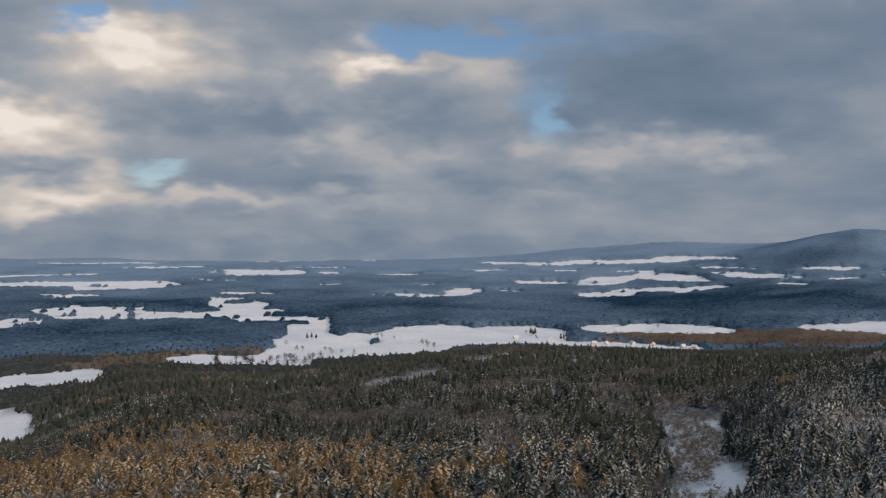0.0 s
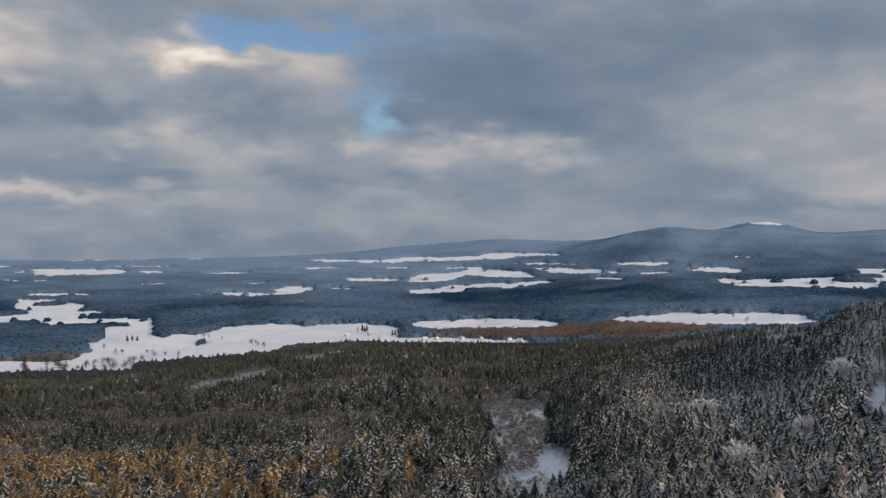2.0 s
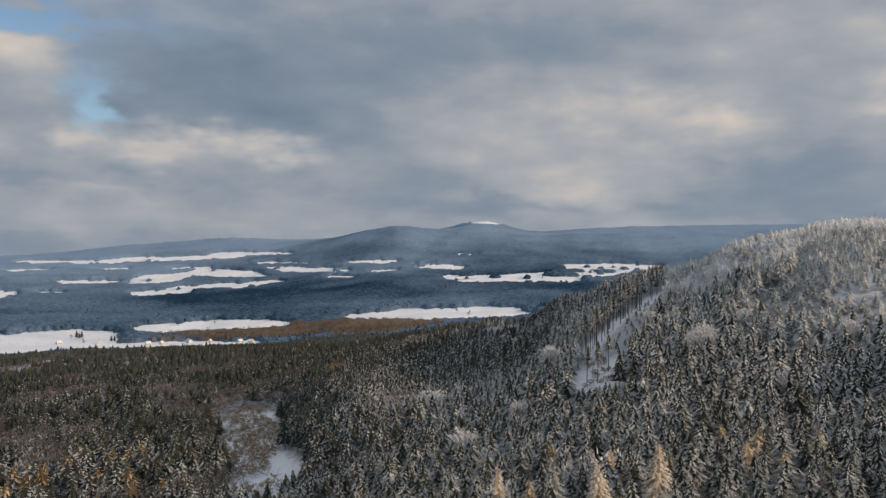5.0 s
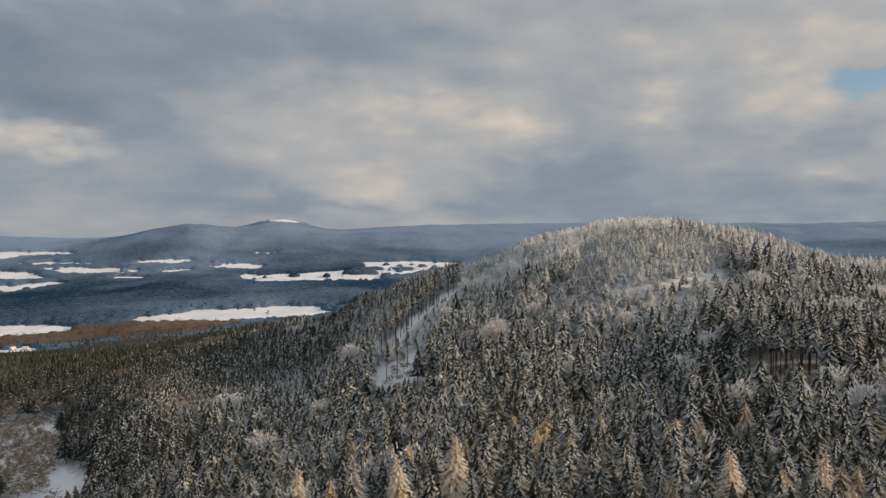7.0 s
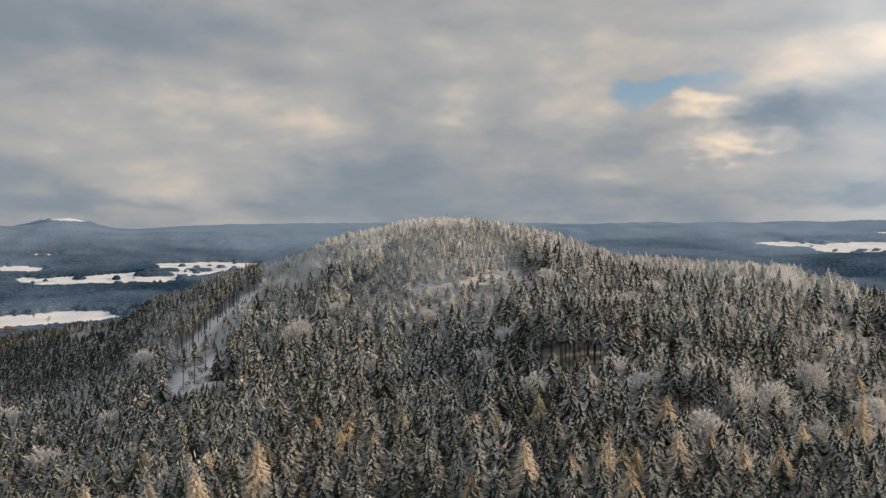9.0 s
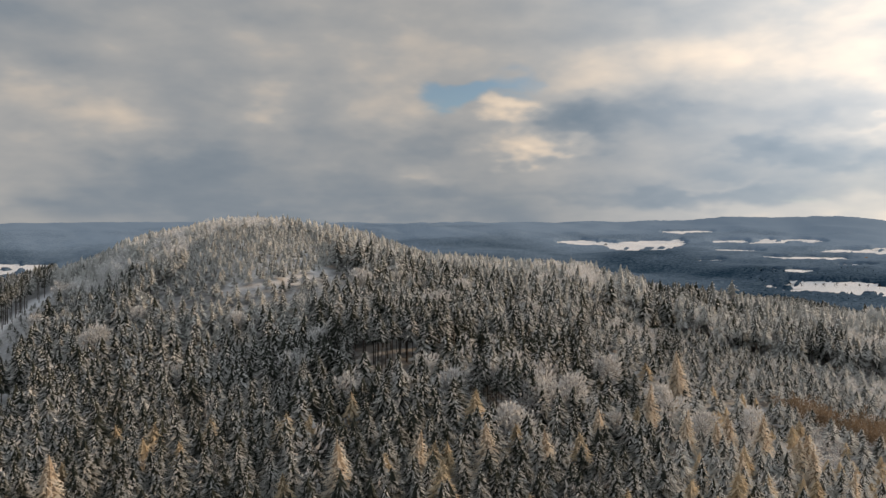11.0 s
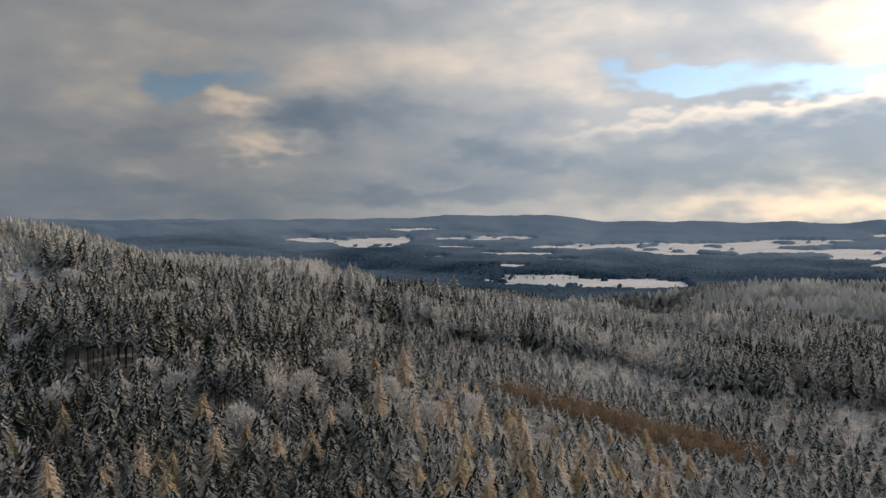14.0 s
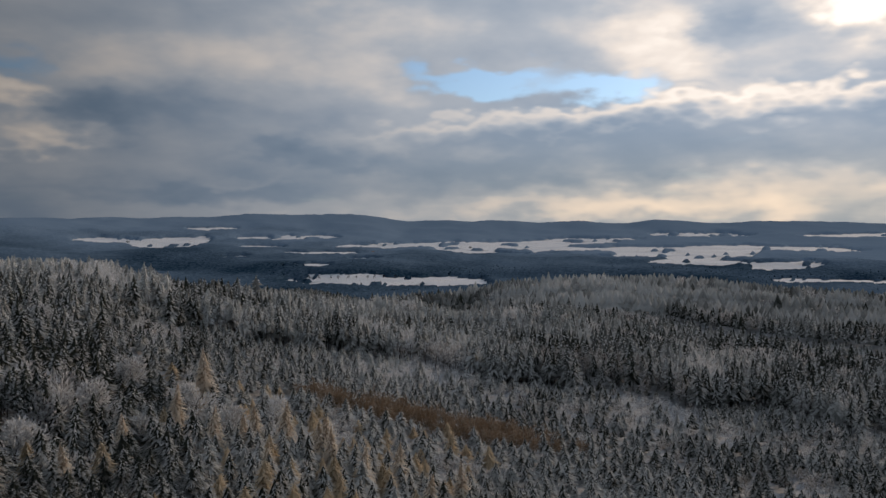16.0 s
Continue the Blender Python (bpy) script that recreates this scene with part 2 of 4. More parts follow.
SPRUCE = foliage("rimed_spruce_needles", (0.046, 0.052, 0.044), (0.66, 0.67, 0.66), -0.21)
RIMED = foliage("rimed_bare_twigs", (0.100, 0.095, 0.090), (0.74, 0.745, 0.75), 0.10, 2.2)
BROWN = foliage("brown_beech_twigs", (0.20, 0.150, 0.104), (0.50, 0.44, 0.37), -0.06, 2.0)
# for the distance: blue haze is put into the canopy colour
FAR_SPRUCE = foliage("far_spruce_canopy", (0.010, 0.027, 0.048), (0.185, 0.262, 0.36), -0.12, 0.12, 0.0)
# next two: conifers with golden sunlight put into the needle colour
SUNLIT_GOLD = foliage("sunlit_gold_needles", (0.132, 0.096, 0.052), (0.67, 0.575, 0.43), 0.08, 2.6, 0.4)
SUNLIT_PALE = foliage("sunlit_pale_needles", (0.40, 0.335, 0.26), (0.84, 0.78, 0.69), 0.4, 2.6, 0.5)
BARE = foliage("bare_field_twigs", (0.050, 0.044, 0.040), (0.30, 0.29, 0.29), -0.1, 2.0)
MID_SPRUCE = foliage("valley_spruce_canopy", (0.022, 0.027, 0.027), (0.115, 0.122, 0.125), -0.10, 0.12, 0.0)
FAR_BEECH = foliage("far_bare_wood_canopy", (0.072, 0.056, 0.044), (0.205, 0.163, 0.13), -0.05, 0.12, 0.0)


def make_bark():
    m, t, s = material("spruce_bark")
    p = node(t, "ShaderNodeMapping", [("Vector", place(t)), ("Scale", (6, 6, 0.8))]).outputs[0]
    v = grain(t, p, 1.0, 4.0)
    t.links.new(blend(t, v, (0.035, 0.028, 0.024), (0.15, 0.13, 0.12)), s.inputs["Base Color"])
    s.inputs["Roughness"].default_value = 0.95
    relief(t, s, v, 0.5, 0.05)
    return m


BARK = make_bark()


def make_snow():
    m, t, s = material("snow_cover")
    p = place(t)
    broad, fine = grain(t, p, 0.012, 4.0), grain(t, p, 0.35, 5.0, 0.7)
    wood = node(t, "ShaderNodeAttribute", attribute_name="woodland").outputs["Fac"]
    litter = blend(t, fine, (0.060, 0.062, 0.064), (0.17, 0.172, 0.176))
    clean = blend(t, remap(t, broad, 0.35, 0.65), (0.60, 0.63, 0.68), (0.80, 0.81, 0.83))
    tufts = remap(t, calc(t, "MULTIPLY_ADD", broad, 0.35, fine), 0.74, 0.86)
    bare = calc(t, "MULTIPLY", wood, remap(t, fine, 0.30, 0.50, 0.25, 0.62))
    t.links.new(blend(t, bare, blend(t, tufts, clean, (0.22, 0.19, 0.15)), litter), s.inputs["Base Color"])
    s.inputs["Roughness"].default_value = 0.7
    relief(t, s, fine, 0.4, 0.6)
    return m


SNOW = make_snow()


def plain(name, a, b, scale, rough=0.8):
    m, t, s = material(name)
    v = grain(t, place(t), scale, 5.0)
    t.links.new(blend(t, v, a, b), s.inputs["Base Color"])
    s.inputs["Roughness"].default_value = rough
    relief(t, s, v, 0.3, 0.05)
    return m


PLASTER = plain("pale_plaster", (0.46, 0.44, 0.41), (0.60, 0.58, 0.55), 2.0)
ROOF_SNOW = plain("snowy_roof", (0.30, 0.28, 0.28), (0.80, 0.81, 0.83), 0.5)
PANE = plain("dark_window_glass", (0.03, 0.035, 0.04), (0.06, 0.065, 0.07), 3.0, 0.15)
BRICK_RED = plain("chimney_brick", (0.24, 0.10, 0.07), (0.35, 0.16, 0.11), 6.0)
STONE = plain("lichen_granite", (0.20, 0.20, 0.19), (0.55, 0.55, 0.55), 0.9, 0.9)
TRACK = plain("packed_snow_track", (0.60, 0.63, 0.68), (0.80, 0.81, 0.83), 0.6, 0.6)


# ---- the lie of the land: heights against the eye, by bearing ----
NEAR_RANGE = (0, 60, 150, 270, 380, 470, 600, 800, 1100)
FAR_RANGE = (1400, 2000, 2700, 3500, 4200, 4850)
NEAR_WEST = {
    -90: (-68, -72, -90, -115, -135, -150, -165, -185, -195),
    -30: (-66, -70, -85, -104, -119, -131, -150, -182, -192),
    -15: (-64, -69, -84, -103, -117, -127, -140, -159, -184),
    0: (-62, -67, -82, -101, -114, -122, -134, -148, -172),
    12: (-61, -66, -79, -96, -107, -112, -121, -137, -163),
    19: (-60, -65, -75, -89, -97, -102, -112, -128, -157),
    24: (-60, -63, -70, -82, -84, -90, -104, -122, -152)}
NEAR_EAST = {
    33: (-60, -62, -66, -74, -80, -83, -86, -97, -145),
    40: (-60, -60, -63, -61, -48, -41, -42, -78, -135),
    48: (-60, -60, -62, -55, -35, -21, -26, -66, -130),
    56: (-60, -60, -62, -54, -17, -6, -18, -62, -125),
    64: (-60, -60, -62, -45, -26, -12, -22, -62, -120),
    72: (-60, -62, -64, -48, -34, -24, -40, -85, -130),
    80: (-60, -64, -67, -56, -44, -33, -45, -85, -135),
    90: (-60, -67, -72, -66, -62, -57, -54, -78, -130)}
NEAR_SOUTH = {
    100: (-60, -68, -77, -77, -75, -71, -68, -86, -82),
    113: (-60, -70, -81, -87, -87, -83, -82, -81, -74),
    128: (-60, -70, -84, -91, -93, -91, -92, -92, -88),
    200: (-64, -70, -82, -92, -98, -102, -106, -110, -115)}
FAR_WEST = {
    -90: (-195, -198, -190, -165, -139, -114), -30: (-193, -198, -190, -165, -139, -114), 3: (-190, -196, -188, -163, -136, -110),
    10: (-189, -193, -184, -158, -120, -54), 15: (-188, -190, -176, -150, -105, -27), 20.5: (-184, -181, -164, -128, -62, -36),
    23: (-182, -178, -156, -112, -12, -20), 26: (-181, -174, -150, -100, 32, -4), 29: (-179, -171, -147, -96, 10, 20)}
FAR_EAST = {
    32: (-177, -168, -144, -95, 16, 76), 35: (-175, -165, -141, -95, -6, 14), 40: (-174, -163, -138, -94, -12, 30), 48: (-172, -160, -135, -92, -6, 43),
    60: (-160, -150, -130, -80, 10, 40), 70: (-152, -144, -122, -45, 30, 50), 78: (-150, -142, -118, -62, 5, 54), 84: (-148, -142, -118, -64, 0, 63),
    91: (-144, -140, -116, -66, -8, 76)}
FAR_SOUTH = {
    97: (-140, -140, -115, -70, -25, 46), 105: (-136, -140, -114, -74, -34, 27), 110: (-130, -140, -113, -75, -34, 36), 128: (-120, -140, -112, -75, -40, 28),
    200: (-130, -140, -130, -110, -90, -60)}


# what the crest of the near hill and its spurs adds to those heights, by bearing
CREST = {
    -60: 0, -26: -6, -23: 8, -20: 19, -16: 12, -12: 4, -8: 7, -4: 11, 0: 18, 4: 20, 8: 16, 12: 13, 17: 7, 21: 6, 25: 4, 28: 5, 32: -1, 35: -8, 37: -3, 39: -10,
    41.5: -9, 44: -8, 46: -6, 48: 1, 50: 2, 52: 0, 54: -.5, 56: -3, 58: -5, 60: -6, 62: -5, 64: -7, 66: -10, 68: -11, 70: -8, 72: -7, 74: -6, 76: -4, 78: -7,
    80.5: -13, 83: -15, 86: -10, 88: -10, 90: -7, 92.5: -7, 95: -10, 98: -10, 100: -17, 102.4: -14, 105: -2, 108: 3, 112: 4, 117: -2, 125: -4, 150: 0}


def glide(xs, ys, x):
    """Smooth curve through the rows ys at xs (along axis 0)."""
    xs, ys = np.asarray(xs, float), np.asarray(ys, float)
    step = (ys[1:] - ys[:-1]) / (xs[1:] - xs[:-1])[:, None]
    tan = np.concatenate([step[:1], (step[1:] + step[:-1]) / 2, step[-1:]])
    i = np.clip(np.searchsorted(xs, x) - 1, 0, len(xs) - 2)
    h = xs[i + 1] - xs[i]
    u = np.clip((x - xs[i]) / h, 0, 1)
    a, b = u * u * (3 - 2 * u), u * (1 - u)
    col = np.arange(ys.shape[1])
    return i, h, u, a, b, ys, tan, col


def curve_at(xs, ys, x):
    i, h, u, a, b, ys, tan, col = glide(xs, ys, x)
    i2, u, a, h = i[:, None], u[:, None], a[:, None], h[:, None]
    y0, y1, m0, m1 = ys[i], ys[i + 1], tan[i], tan[i + 1]
    return y0 * (1 - a) + y1 * a + h * (m0 * u * (1 - u) ** 2 - m1 * u * u * (1 - u))


def make_table():
    near = {**NEAR_WEST, **NEAR_EAST, **NEAR_SOUTH}
    far = {**FAR_WEST, **FAR_EAST, **FAR_SOUTH}
    fine = np.arange(-90, 271, 1.0)
    def rows(d):
        k = sorted(d)
        ks = k + [270]
        vs = [d[j] for j in k] + [d[k[0]]]
        return curve_at(ks, np.array(vs, float), fine)
    table = np.concatenate([rows(near), rows(far)], axis=1)
    lift = np.interp(fine, sorted(CREST), [CREST[k] for k in sorted(CREST)])[:, None]
    hill = np.array((0, 0, 0, 0, .5, 1, 1, 1, .6) + (0,) * 6)[None]
    spur = np.array((0, 0, 0, 0, .15, .35, .7, 1, 1) + (0,) * 6)[None]
    outer = np.clip((np.abs(fine - 63) - 28) / 8, 0, 1)[:, None]
    return fine, table + lift * (hill * (1 - outer) + spur * outer)


BEARINGS, TABLE = make_table()
RANGES = np.array(NEAR_RANGE + FAR_RANGE, float)
rng = np.random.default_rng(7)
WAVES = [(rng.uniform(0, 6.28), rng.uniform(0, 6.28), 2 * math.pi / l, a) for l, a in
         ((700, 3.0), (520, 2.5), (330, 2.0), (240, 1.5), (160, 1.2), (110, .8), (70, .6), (45, .4))]


def ripple(x, y):
    z = 0
    for turn, phase, k, a in WAVES:
        z = z + a * np.sin(k * (x * np.cos(turn) + y * np.sin(turn)) + phase) * np.cos(0.6 * k * (y * np.cos(turn) - x * np.sin(turn)) + 2 * phase)
    return z


def polar(b, r):
    return r * math.sin(radians(b)), r * math.cos(radians(b))


def ground_height(x, y):
    """World height of the ground at x, y (arrays)."""
    x, y = np.asarray(x, float), np.asarray(y, float)
    shape = x.shape
    x, y = x.ravel(), y.ravel()
    r = np.hypot(x, y)
    b = (np.degrees(np.arctan2(x, y)) + 90) % 360 - 90
    f = np.clip(b + 90, 0, 359.999)
    i = f.astype(int)
    w = (f - i)[:, None]
    prof = TABLE[i] * (1 - w) + TABLE[np.minimum(i + 1, 360)] * w
    n = len(RANGES)
    j = np.clip(np.searchsorted(RANGES, r) - 1, 0, n - 2)
    k = np.arange(len(r))
    step = (prof[:, 1:] - prof[:, :-1]) / np.diff(RANGES)
    tan = np.concatenate([step[:, :1], (step[:, 1:] + step[:, :-1]) / 2, step[:, -1:]], axis=1)
    h = RANGES[j + 1] - RANGES[j]
    u = np.clip((r - RANGES[j]) / h, 0, 1)
    a = u * u * (3 - 2 * u)
    z = prof[k, j] * (1 - a) + prof[k, j + 1] * a + h * (tan[k, j] * u * (1 - u) ** 2 - tan[k, j + 1] * u * u * (1 - u))
    z = z + ripple(x, y) * np.clip(r / 900, 0.15, 1.0) * np.clip((5200 - r) / 2000, 0.3, 1)
    # wooded knolls before the eastern fields
    for kb, kr, kh, kw, kd in ((92, 2500, 22, 260, 200), (101, 2750, 20, 330, 180), (112, 2350, 16, 300, 160), (84, 3000, 20, 300, 220), (70, 2800, 34, 420, 300), (122, 2700, 14, 300, 150)):
        cx, cy = polar(kb, kr)
        sn, cs = math.sin(radians(kb)), math.cos(radians(kb))
        along, across = (x - cx) * sn + (y - cy) * cs, (x - cx) * cs - (y - cy) * sn
        z = z + kh * np.exp(-(along / kd) ** 2 - (across / kw) ** 2)
    # uneven far ridges
    wild = np.clip(np.abs(b - 36) / 14 - 1, .15, 1) * np.where(b > 60, 1.0, .5)
    hills = lattice(b, r / 190, 3.4, 91) * .65 + lattice(b, r / 120, 1.5, 92) * .35 - .5
    z = z + (38 * hills - 5) * wild * np.clip((r - 3000) / 1500, 0, 1)
    z = z + 8.0 * np.clip((1150 - r) / 300, 0, 1)
    return (z + EYE[2]).reshape(shape)


def lattice(x, y, size, seed):
    """Smooth value noise between 0 and 1."""
    g = np.random.default_rng(seed).random((256, 256))
    u, v = x / size + 1000.3, y / size + 1000.7
    i, j = np.floor(u).astype(int), np.floor(v).astype(int)
    p, q = u - i, v - j
    p, q = p * p * (3 - 2 * p), q * q * (3 - 2 * q)
    i, j, i2, j2 = i % 255, j % 255, (i + 1) % 255, (j + 1) % 255
    return (g[i, j] * (1 - p) + g[i2, j] * p) * (1 - q) + (g[i, j2] * (1 - p) + g[i2, j2] * p) * q


def mesh_object(name, verts, faces, mats, index=None, frost_haze=None, smooth=False):
    """One mesh from arrays: verts (n, 3), faces (m, 3 or 4)."""
    me = bpy.data.meshes.new(name)
    verts, faces = np.asarray(verts, np.float32), np.asarray(faces, np.int32)
    me.vertices.add(len(verts))
    me.vertices.foreach_set("co", verts.ravel())
    k = faces.shape[1]
    me.loops.add(faces.size)
    me.loops.foreach_set("vertex_index", faces.ravel())
    me.polygons.add(len(faces))
    me.polygons.foreach_set("loop_start", np.arange(0, faces.size, k, dtype=np.int32))
    me.polygons.foreach_set("loop_total", np.full(len(faces), k, np.int32))
    me.polygons.foreach_set("use_smooth", np.full(len(faces), smooth))
    for m in mats:
        me.materials.append(m)
    if index is not None:
        me.polygons.foreach_set("material_index", np.asarray(index, np.int32))
    if frost_haze is not None:
        me.attributes.new("frost_haze", "FLOAT", "POINT").data.foreach_set("value", np.asarray(frost_haze, np.float32))
    me.update(calc_edges=True)
    return new(name, me)


# ---- ground ----
def bearing_steps():
    return np.concatenate([np.arange(-50, 150, 0.6), np.arange(150, 310, 4.0)])


def make_ground():
    bs = bearing_steps()
    rs = np.concatenate([[.02, 3], np.geomspace(10, 1200, 110), np.linspace(1230, 4870, 120)])
    B, R = np.meshgrid(np.radians(bs), rs, indexing="ij")
    X, Y = R * np.sin(B) + .37, R * np.cos(B) - .21
    Z = ground_height(X, Y)
    v = np.stack([X, Y, Z], -1).reshape(-1, 3)
    nb, nr = len(bs), len(rs)
    i, j = np.meshgrid(np.arange(nb), np.arange(nr - 1), indexing="ij")
    i2 = (i + 1) % nb
    f = np.stack([i * nr + j, i * nr + j + 1, i2 * nr + j + 1, i2 * nr + j], -1).reshape(-1, 4)
    ob = mesh_object("ground", v, f, [SNOW], smooth=True)
    wood = np.where(is_field(X, Y) | is_clearing(X, Y), 0.0, 1.0).ravel()
    ob.data.attributes.new("woodland", "FLOAT", "POINT").data.foreach_set("value", wood.astype(np.float32))
    return tagged(ob, "rolling snow-covered ground falling to a wide valley", "ground", kind="structure")


# ---- fields and clearings: bearing, dip, half width, half depth (degrees) ----
FIELDS_WEST = [
    (2, -6.6, 6.5, .60), (-5, -7.1, 6.8, .85), (-13.5, -8.0, 5, .33), (-9, -6.0, 1.5, .6), (-10.7, -5.4, 3.2, .22), (-20.8, -4.75, 4.8, .45),
    (-14.5, -5.0, 4, .26), (-13.5, -4.4, 2, .45), (-26, -8.6, 4.2, .45), (-28.5, -11.2, 2.6, 1.0), (-23.5, -2.85, 6.5, .15), (-20.5, -3.1, 3.5, .18),
    (-12.2, -2.3, 3, .2), (-2.2, -3.9, 2.6, .12), (1.4, -3.7, 1.3, .28), (-13, -3.65, 2, .09), (-27, -5.2, 2, .3), (-7.6, -2.35, .8, .08)]
FIELDS_NORTH = [
    (6.5, -3.0, 2.1, .14), (10.8, -2.9, 2, .28), (14.8, -2.6, 2.7, .24), (10.8, -3.8, 2.2, .18), (14.4, -3.4, 2.9, .18), (5.6, -1.75, 3, .1),
    (11.5, -1.6, 4, .14), (16.6, -1.3, 2.4, .1), (.6, -1.2, 3, .07), (-4.3, -1.5, 1.3, .07), (20.2, -2.4, 2.6, .17), (24.8, -1.85, 1.8, .1),
    (14, -6.0, 5, .36), (11.5, -7.1, 5.6, .2), (29.5, -5.4, 6.4, .42), (34.3, -3.05, 5, .24), (40.8, -2.2, 3.4, .25), (37.5, -2.75, 4, .2),
    (28.7, -2.2, 1.9, .18), (25.3, -2.5, 1, .09), (30.6, -1.35, 1, .05), (32.4, .80, 2.8, .14)]
FIELDS_EAST = [
    (82, -.95, 2.6, .3), (78.2, -.8, 1.9, .14), (89.4, -.65, 3.2, .13), (84.5, -.05, 1.6, .08), (96.0, -3.55, 6.6, .4), (99, -1.15, 6, .16),
    (103, -1.4, 4, .34), (112.7, -1.6, 7.5, .33), (106, -1.05, 5, .16), (117.3, -2.3, 4, .2), (121.8, -2.4, 2.2, .26), (125.3, -3.3, 4.5, .14),
    (116.6, -.45, 3.2, .11), (126, -.45, 3.4, .1), (92, -1.7, 3, .09), (90.6, -2.5, 1.6, .11), (86, -1.9, .9, .06), (121, -1.3, 5, .14)]
FIELDS_DISTANT = [
    (-25, -2.3, 3, .06), (-18, -1.9, 2.5, .05), (-8, -2.0, 2, .05), (-3, -2.5, 1.5, .05), (-15, -2.75, 1.5, .06), (3, -2.2, 1.5, .05), (8, -2.2, 1.2, .05),
    (-22, -1.6, 4, .04), (-10, -1.55, 3, .04), (-24, -3.6, 2, .12), (-7.5, -3.1, .8, .06), (-1, -3.2, .7, .05), (4.5, -3.6, .8, .06), (12.5, -2.2, 1.5, .06),
    (18, -1.9, 2, .06), (22.5, -2.9, 1.2, .08), (17.5, -3.2, 1.2, .1), (87.5, -1.25, 1.5, .07), (94.5, -2.1, 1, .07), (110, -.75, 3, .06)]
COPSES = [(-17.6, -4.4, 1.7, .26), (-4.6, -6.95, .35, .06), (104.5, -1.6, 1.2, .09), (108.5, -1.75, 2.4, .12), (97.5, -3.2, 1.6, .06), (37, -2.75, 1.2, .06), (119, -2.5, .8, .07)]


def within(rows, b, e, ragged):
    best = np.full(b.shape, 9.0)
    for n, (fb, fe, wb, we) in enumerate(rows):
        slant = math.sin(n * 2.4) * .55 * we / wb
        best = np.minimum(best, (np.abs(b - fb) / (wb * 1.04)) ** 3.4 + (np.abs(e - fe - slant * (b - fb)) / (we * 1.05 + 0.03)) ** 2.6)
    return best + ragged < 1.0


def is_field(x, y):
    """Open fields beyond the near hill."""
    r = np.hypot(x, y)
    b = np.degrees(np.arctan2(x, y))
    b = (b + 90) % 360 - 90
    e = np.degrees(np.arctan2(ground_height(x, y) - EYE[2], r))
    rag = (lattice(b, e * 5, 1.3, 3) - 0.5) * 1.0 + (lattice(b, e * 7, .45, 4) - 0.5) * 0.45
    hedge = (lattice(b, e * 9, .8, 6) > .86) & (r > 2000)
    rows = FIELDS_WEST + FIELDS_NORTH + FIELDS_EAST + FIELDS_DISTANT
    return within(rows, b, e, rag) & ~within(COPSES, b, e, rag) & ~hedge & (r > 640)


def beech_share(x, y):
    """How far bare broadleaved wood takes the place of spruce in the valley."""
    b = np.degrees(np.arctan2(x, y))
    r = np.hypot(x, y)
    v = lattice(x, y, 160, 11) * 0.7 + lattice(x, y, 60, 12) * 0.3
    belt = np.exp(-((b - 19) / 12) ** 2) * np.exp(-((r - 1700) / 190) ** 2) * 0.8
    west = np.exp(-((b + 17) / 9) ** 2) * np.exp(-((r - 1350) / 200) ** 2) * 0.42
    return (v - .5) * .8 + np.maximum(belt, west) + .15


def near(x, y, b, r, along, across):
    """Inside an ellipse at bearing b and range r; along the line of sight, and across it."""
    cx, cy = polar(b, r)
    s, c = math.sin(radians(b)), math.cos(radians(b))
    u, v = (x - cx) * s + (y - cy) * c, (x - cx) * c - (y - cy) * s
    return (u / along) ** 2 + (v / across) ** 2 < 1


def is_clearing(x, y):
    """Gully, logged bays and the gaps below the tall stand on the near hill."""
    wob = (lattice(x, y, 30, 41) - .5) * 16
    open_ground = near(x + wob * .6, y, 16.4, 400, 95, 16) | near(x, y, 17.4, 290, 58, 14) | near(x, y, 56.5, 392, 46, 33)
    open_ground |= near(x, y + wob * .3, 39.5, 303, 22, 12)
    for k in range(6):
        open_ground |= near(x, y, 39.3 + .8 * k, 366 + 19 * k, 16, 6.5)
    return open_ground | near(x, y, 65, 236, 11, 16) | near(x, y, 73, 204, 10, 9)


make_ground()


